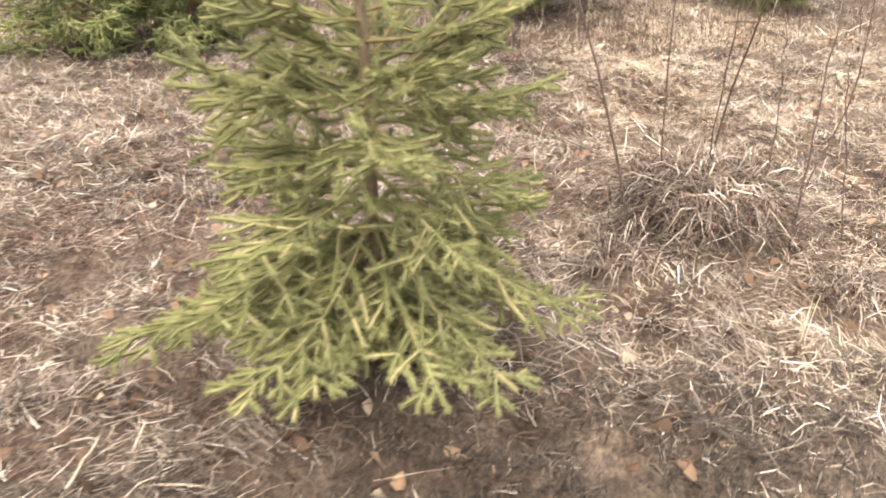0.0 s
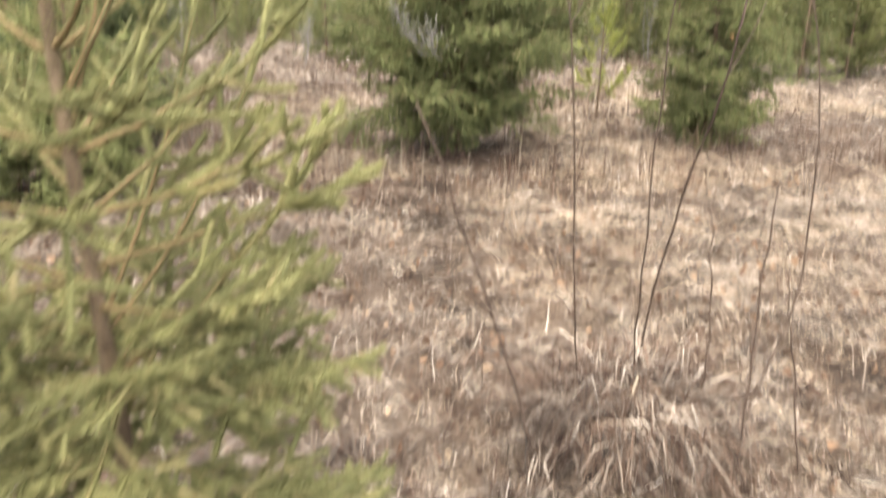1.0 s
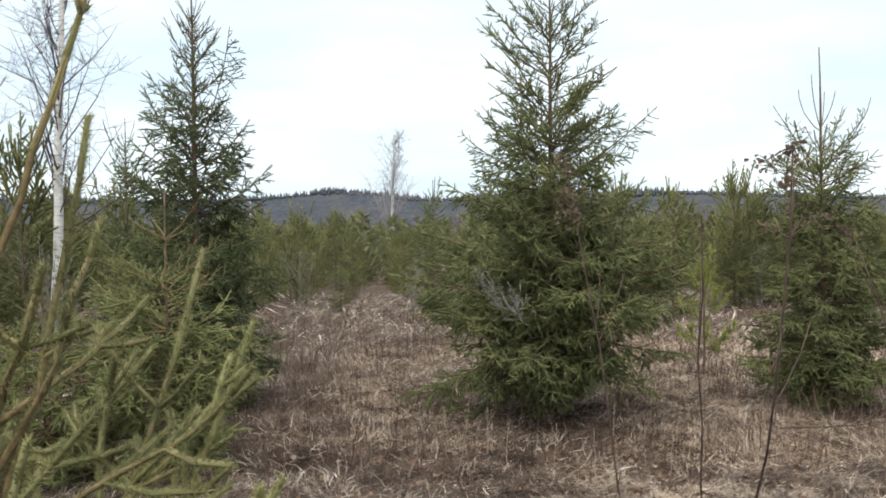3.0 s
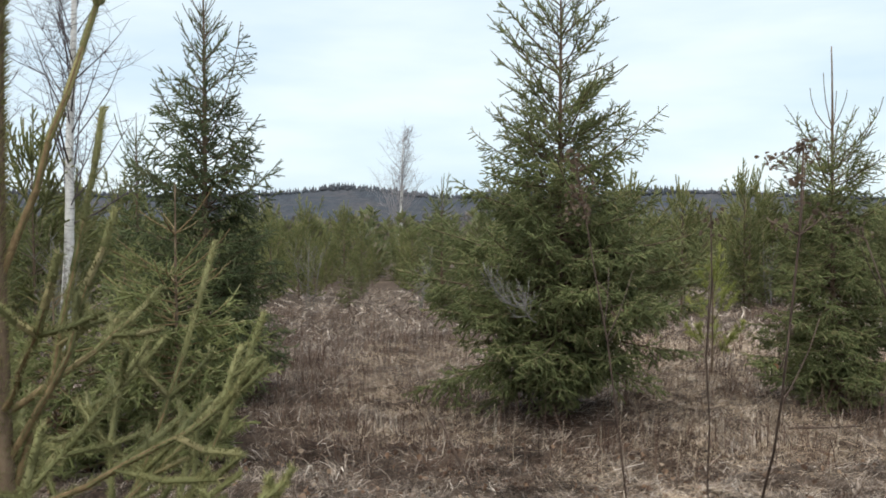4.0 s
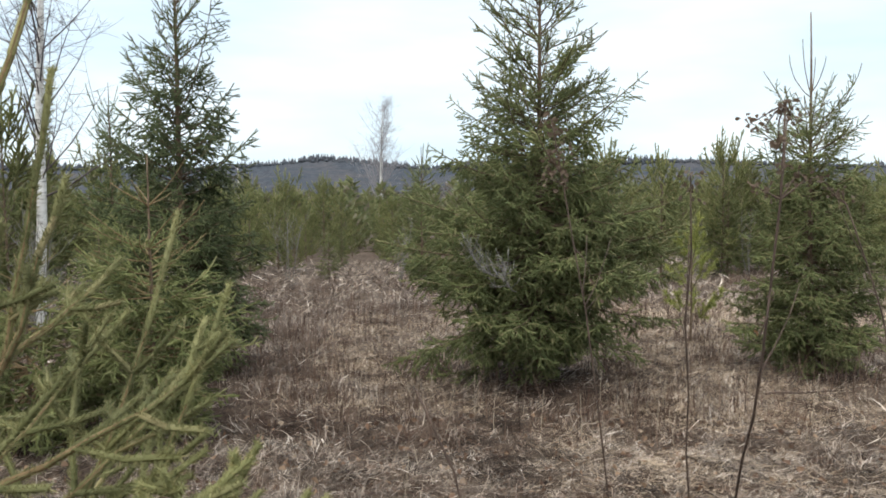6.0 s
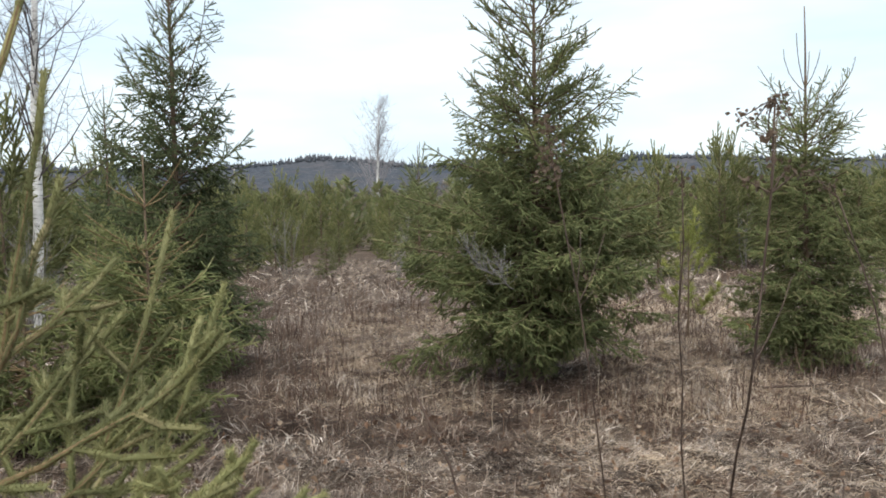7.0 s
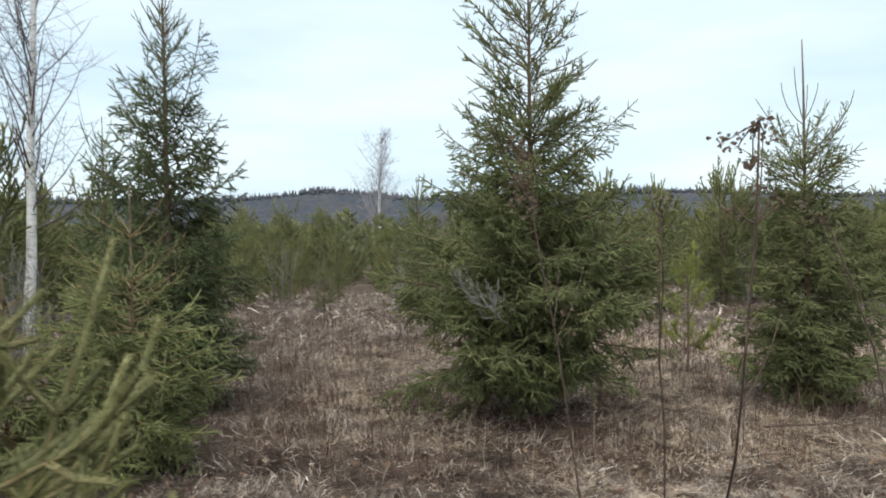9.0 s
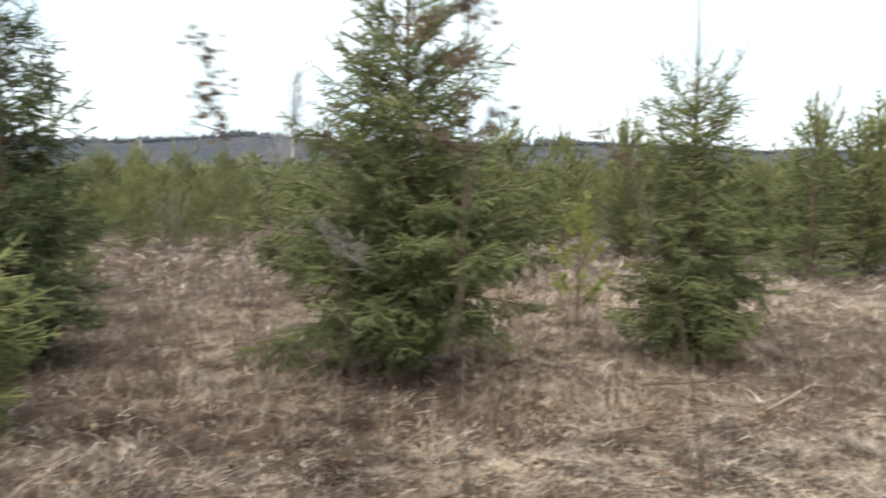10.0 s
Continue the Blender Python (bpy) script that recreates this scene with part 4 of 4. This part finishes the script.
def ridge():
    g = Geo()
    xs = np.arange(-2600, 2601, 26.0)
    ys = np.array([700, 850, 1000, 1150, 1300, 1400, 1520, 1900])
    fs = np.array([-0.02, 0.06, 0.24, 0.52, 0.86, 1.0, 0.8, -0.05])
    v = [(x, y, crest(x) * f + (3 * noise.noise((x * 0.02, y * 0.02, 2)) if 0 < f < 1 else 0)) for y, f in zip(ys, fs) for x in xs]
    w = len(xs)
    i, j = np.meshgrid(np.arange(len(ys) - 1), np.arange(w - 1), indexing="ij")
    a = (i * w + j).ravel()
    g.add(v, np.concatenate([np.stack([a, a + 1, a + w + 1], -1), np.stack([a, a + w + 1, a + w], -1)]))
    tagged(new("backdrop", g.mesh("backdrop", HILL, True)), "distant wooded ridge, haze painted blue-grey, under overcast sky", "hill", kind="structure")


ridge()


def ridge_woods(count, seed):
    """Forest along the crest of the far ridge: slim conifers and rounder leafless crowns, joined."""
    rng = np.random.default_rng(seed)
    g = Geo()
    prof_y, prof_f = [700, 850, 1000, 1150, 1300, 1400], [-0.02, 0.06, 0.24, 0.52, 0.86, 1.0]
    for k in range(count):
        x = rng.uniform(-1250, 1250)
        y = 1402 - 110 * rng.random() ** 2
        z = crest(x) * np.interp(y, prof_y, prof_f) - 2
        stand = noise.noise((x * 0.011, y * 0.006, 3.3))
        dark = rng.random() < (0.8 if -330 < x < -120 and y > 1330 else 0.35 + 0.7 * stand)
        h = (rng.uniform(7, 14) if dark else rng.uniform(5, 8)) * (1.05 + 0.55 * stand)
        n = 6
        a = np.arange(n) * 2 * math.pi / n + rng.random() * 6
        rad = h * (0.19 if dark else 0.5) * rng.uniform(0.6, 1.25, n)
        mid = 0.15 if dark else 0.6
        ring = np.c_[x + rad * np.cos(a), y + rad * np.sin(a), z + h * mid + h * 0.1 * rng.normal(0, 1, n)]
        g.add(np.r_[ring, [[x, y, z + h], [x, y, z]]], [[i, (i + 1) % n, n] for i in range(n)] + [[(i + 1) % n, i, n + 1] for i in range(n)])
    tagged(new("ridge_trees", g.mesh("ridge_trees", RIDGE_TREE)), "mixed forest along the far ridge, haze painted grey-blue", "woods", kind="stuff")


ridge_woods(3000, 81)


def clump_woods(name, label, mat, count, seed, near=23, deep=110, low=1.4, high=2.2, bushy=0.3):
    """Far young trees as loose cones of foliage flakes, joined."""
    rng = np.random.default_rng(seed)
    y = near + deep * rng.random(count) ** 1.6
    x = (rng.random(count) * 1.8 - 0.9) * y
    h = rng.uniform(low, high, count) * (1 + 0.008 * np.minimum(y - 23, 110))
    n = 90
    idx = np.repeat(np.arange(count), n)
    u = rng.random(len(idx)) ** 0.8
    rad = (1 - u) * bushy * h[idx] * np.sqrt(rng.random(len(idx)))
    a = rng.random(len(idx)) * 6.283
    p = np.c_[x[idx] + rad * np.cos(a), y[idx] + rad * np.sin(a), -0.028 * (np.minimum(y[idx], 200) - 17) + 0.06 + u * h[idx] * 0.92]
    size = (0.10 + 0.0022 * y[idx])[:, None]
    d = unit(np.c_[np.cos(a), np.sin(a), rng.uniform(0.2, 1.6, len(idx))]) * size * 1.8
    w = unit(np.cross(d, rng.standard_normal(d.shape))) * size * 0.45
    g = Geo()
    g.add(np.stack([p - w, p + w, p + d], 1).reshape(-1, 3), np.arange(len(idx) * 3).reshape(-1, 3))
    tagged(new(name, g.mesh(name, mat)), label, "woods", kind="stuff")


clump_woods("far_plantation", "far young mixed trees in dull green and brown", FAR_WOOD, 1150, 82)
clump_woods("far_birch_scrub", "far brown-grey leafless scrub before the ridge", FAR_SCRUB, 520, 83, 125, 190, 2.2, 3.6, 0.5)


# ---- leafless grey shrubs at the edge of the trees ----
def bare_shrub(place, label, H, spread, seed, stems=5):
    rng = np.random.default_rng(seed)
    root = thing("bare_shrub", place, label, "shrub", "bare shrubs")
    for k in range(stems):
        g = Geo()
        path = limb(rng, (rng.normal(0, 0.03), rng.normal(0, 0.03), -0.03), rng.random() * 6.28, 90 - spread * (0.3 + rng.random()), H * (0.7 + 0.4 * rng.random()), 8, 6)
        g.tube(path, np.linspace(0.006, 0.002, 7), 5)
        for _ in range(9):
            i = rng.integers(2, 6)
            q = limb(rng, path[i], rng.random() * 6.28, 50 + rng.normal(0, 15), H * 0.22 * (0.5 + rng.random()), 20, 3)
            g.tube(q, np.linspace(0.003, 0.0013, 4), 3)
            for _ in range(2):
                g.tube(limb(rng, q[2], rng.random() * 6.28, 45, H * 0.1 * (0.5 + rng.random()), 15, 2), np.array([0.0018, 0.0014, 0.001]), 3)
        part("stem", g, GREY_TWIG, root)
    return root


GREY_TWIG = material("weathered_grey_twig", wood((0.12, 0.108, 0.1), (0.25, 0.23, 0.215), 40, (1, 1, 0.4), 0.2))


def dead_twigs(root, start, azim, label, seed):
    """A dead, needle-less limb with many fine grey twigs inside a living crown."""
    rng = np.random.default_rng(seed)
    g = Geo()
    path = limb(rng, start, azim, 8, 0.42, 40, 6)
    g.tube(path, np.linspace(0.005, 0.002, 7), 5)
    for _ in range(26):
        q = limb(rng, path[rng.integers(2, 7)], azim + rng.normal(0, 1.1), 40 + rng.normal(0, 25), 0.09 + 0.1 * rng.random(), 25, 3)
        g.tube(q, np.linspace(0.0028, 0.0012, 4), 3)
        g.tube(limb(rng, q[2], azim + rng.normal(0, 1.5), 50, 0.05 + 0.05 * rng.random(), 15, 2), np.array([0.0018, 0.0014, 0.001]), 3)
    part("dead_branch", g, GREY_TWIG, root, label)


dead_twigs(broad_spruce, (-0.22, -0.55, 0.82), 4.3, "grey dead twigs in the crown", 310)
dead_twigs(broad_spruce, (-0.3, -0.42, 0.9), 3.9, "grey dead twigs in the crown", 311)
for k, (x, y, h, spread, stems) in enumerate([(-4.3, 9.3, 1.3, 22, 7), (-4.05, 9.0, 1.0, 24, 5), (-0.55, 13.2, 1.1, 18, 4), (-2.6, 14.6, 1.2, 16, 4), (4.6, 14.5, 1.1, 12, 3), (5.5, 14.6, 1.1, 10, 3), (2.2, 14.4, 0.9, 16, 3)]):
    bare_shrub((x, y, relief(x, y)), "leafless grey twiggy shrub among young conifers", h, spread, 300 + k, stems)


# ---- saplings, stalks and leaves ----
def sapling(points, label, seed, r, leaves=(), twigs=3, name="oak_sapling", category="sapling"):
    """A thin bare stem through a few points, some twigs, and tufts of withered leaves: (place, count, size)."""
    rng = np.random.default_rng(seed)
    pts = np.array(points, float)
    place = pts[0].copy()
    root = thing(name, place, label, category, "bare saplings")
    pts = pts - place
    pts[0, 2] -= 0.05
    f = np.linspace(0, 1, 13)
    run = np.r_[0, np.cumsum(np.linalg.norm(np.diff(pts, axis=0), axis=1))]
    c = np.stack([np.interp(f * run[-1], run, pts[:, i]) for i in range(3)], 1)
    c[1:-1] = 0.25 * c[:-2] + 0.5 * c[1:-1] + 0.25 * c[2:]
    c[1:] += rng.normal(0, 0.004, (12, 3)) * np.array([1, 1, 0])
    g = Geo()
    g.tube(c, np.linspace(r, r * 0.42, 13), 6)
    part("stem", g, STALK, root, smooth=True)
    for k in range(twigs):
        tw = Geo()
        h = 0.45 + 0.5 * rng.random()
        st = [np.interp(h, f, c[:, i]) for i in range(3)]
        tw.tube(limb(rng, st, rng.random() * 6.28, 55, run[-1] * 0.09 * (0.5 + rng.random()), 15, 3), np.linspace(r * 0.4, r * 0.2, 4), 4)
        part("twig", tw, STALK, root)
    for q, count, size in leaves:
        q = np.array(q) - place
        st = c[np.argmin(np.linalg.norm(c - q, axis=1))]
        tw = Geo()
        tw.tube(np.array([st, (st + q) / 2 + rng.normal(0, 0.003, 3), q]), np.array([r * 0.4, r * 0.3, r * 0.2]), 4)
        part("twig", tw, STALK, root)
        for k in range(count * (3 if size < 0.025 and count > 1 else 1)):
            lf = Geo()
            oak_leaf(lf, rng, q + rng.normal(0, 0.009, 3), size * (0.6 + 0.6 * rng.random()) * (0.6 if size < 0.025 else 1.0))
            part("leaf", lf, DRY_LEAF if size < 0.025 else ORANGE_LEAF, root)
    return root


sapling([(0.67, 2.86, 0.12), (0.59, 2.74, 0.5), (0.5, 2.58, 1.0), (0.462, 2.54, 1.3), (0.42, 2.55, 1.46), (0.385, 2.55, 1.69)],
        "bare oak sapling with withered brown leaves rising from a tussock", 91, 0.0033,
        [((0.375, 2.55, 1.685), 5, 0.022), ((0.395, 2.54, 1.665), 6, 0.021), ((0.4, 2.55, 1.64), 5, 0.021), ((0.415, 2.56, 1.615), 5, 0.021), ((0.39, 2.55, 1.6), 8, 0.022), ((0.405, 2.55, 1.58), 7, 0.022),
         ((0.37, 2.55, 1.565), 3, 0.019), ((0.41, 2.55, 1.55), 4, 0.020), ((0.47, 2.53, 1.35), 2, 0.019), ((0.49, 2.54, 1.31), 1, 0.02)], 3)
sapling([(0.95, 3.05, 0.08), (0.89, 2.86, 0.5), (0.77, 2.44, 1.0), (0.715, 2.22, 1.26), (0.732, 2.2, 1.4), (0.732, 2.2, 1.68)],
        "bare oak sapling with tufts of withered leaves and an orange bud", 92, 0.0042,
        [((0.73, 2.2, 1.672), 7, 0.021), ((0.745, 2.2, 1.66), 5, 0.019), ((0.685, 2.2, 1.652), 6, 0.020), ((0.7, 2.2, 1.64), 3, 0.016), ((0.725, 2.2, 1.618), 7, 0.021), ((0.735, 2.2, 1.575), 4, 0.019),
         ((0.76, 2.21, 1.56), 4, 0.019), ((0.69, 2.2, 1.54), 4, 0.02), ((0.71, 2.2, 1.53), 4, 0.02), ((0.775, 2.2, 1.555), 3, 0.017), ((0.72, 2.2, 1.35), 1, 0.019), ((0.7, 2.2, 1.28), 1, 0.026)], 2)
sapling([(0.88, 2.93, 0.08), (0.75, 2.64, 0.5), (0.635, 2.38, 1.0), (0.605, 2.3, 1.3), (0.58, 2.22, 1.56)],
        "thin oak sapling with a few withered brown leaves", 93, 0.003, [((0.58, 2.22, 1.555), 4, 0.019), ((0.587, 2.22, 1.53), 3, 0.017)], 1)
for k, line in enumerate([[(0.48, 2.56, 0.05), (0.31, 2.53, 0.5), (0.14, 2.55, 1.0), (0.09, 2.55, 1.1)], [(1.0, 2.72, 0.03), (0.985, 2.65, 0.43), (0.985, 2.66, 0.5), (0.94, 2.66, 0.78)],
                          [(1.0, 2.42, 0.02), (0.97, 2.4, 0.5), (0.97, 2.4, 0.93)], [(1.06, 2.56, 0.03), (1.13, 2.6, 0.25), (1.22, 2.6, 0.57), (1.18, 2.6, 1.1), (1.11, 2.6, 1.33), (1.05, 2.6, 1.5)],
                          [(1.24, 2.47, 0.02), (1.15, 2.46, 0.35), (1.07, 2.45, 0.67)]]):
    sapling(line, "thin brown sapling stem with withered leaves at its top" if k == 3 else "thin leafless brown sapling stem in dry grass", 60 + k, (0.006, 0.0034, 0.004, 0.0036, 0.0034)[k], [((1.04, 2.6, 1.52), 5, 0.02), ((0.99, 2.6, 1.56), 4, 0.02), ((1.01, 2.59, 1.53), 3, 0.02)] if k == 3 else (), 1, "bare_stalk", "stalk")
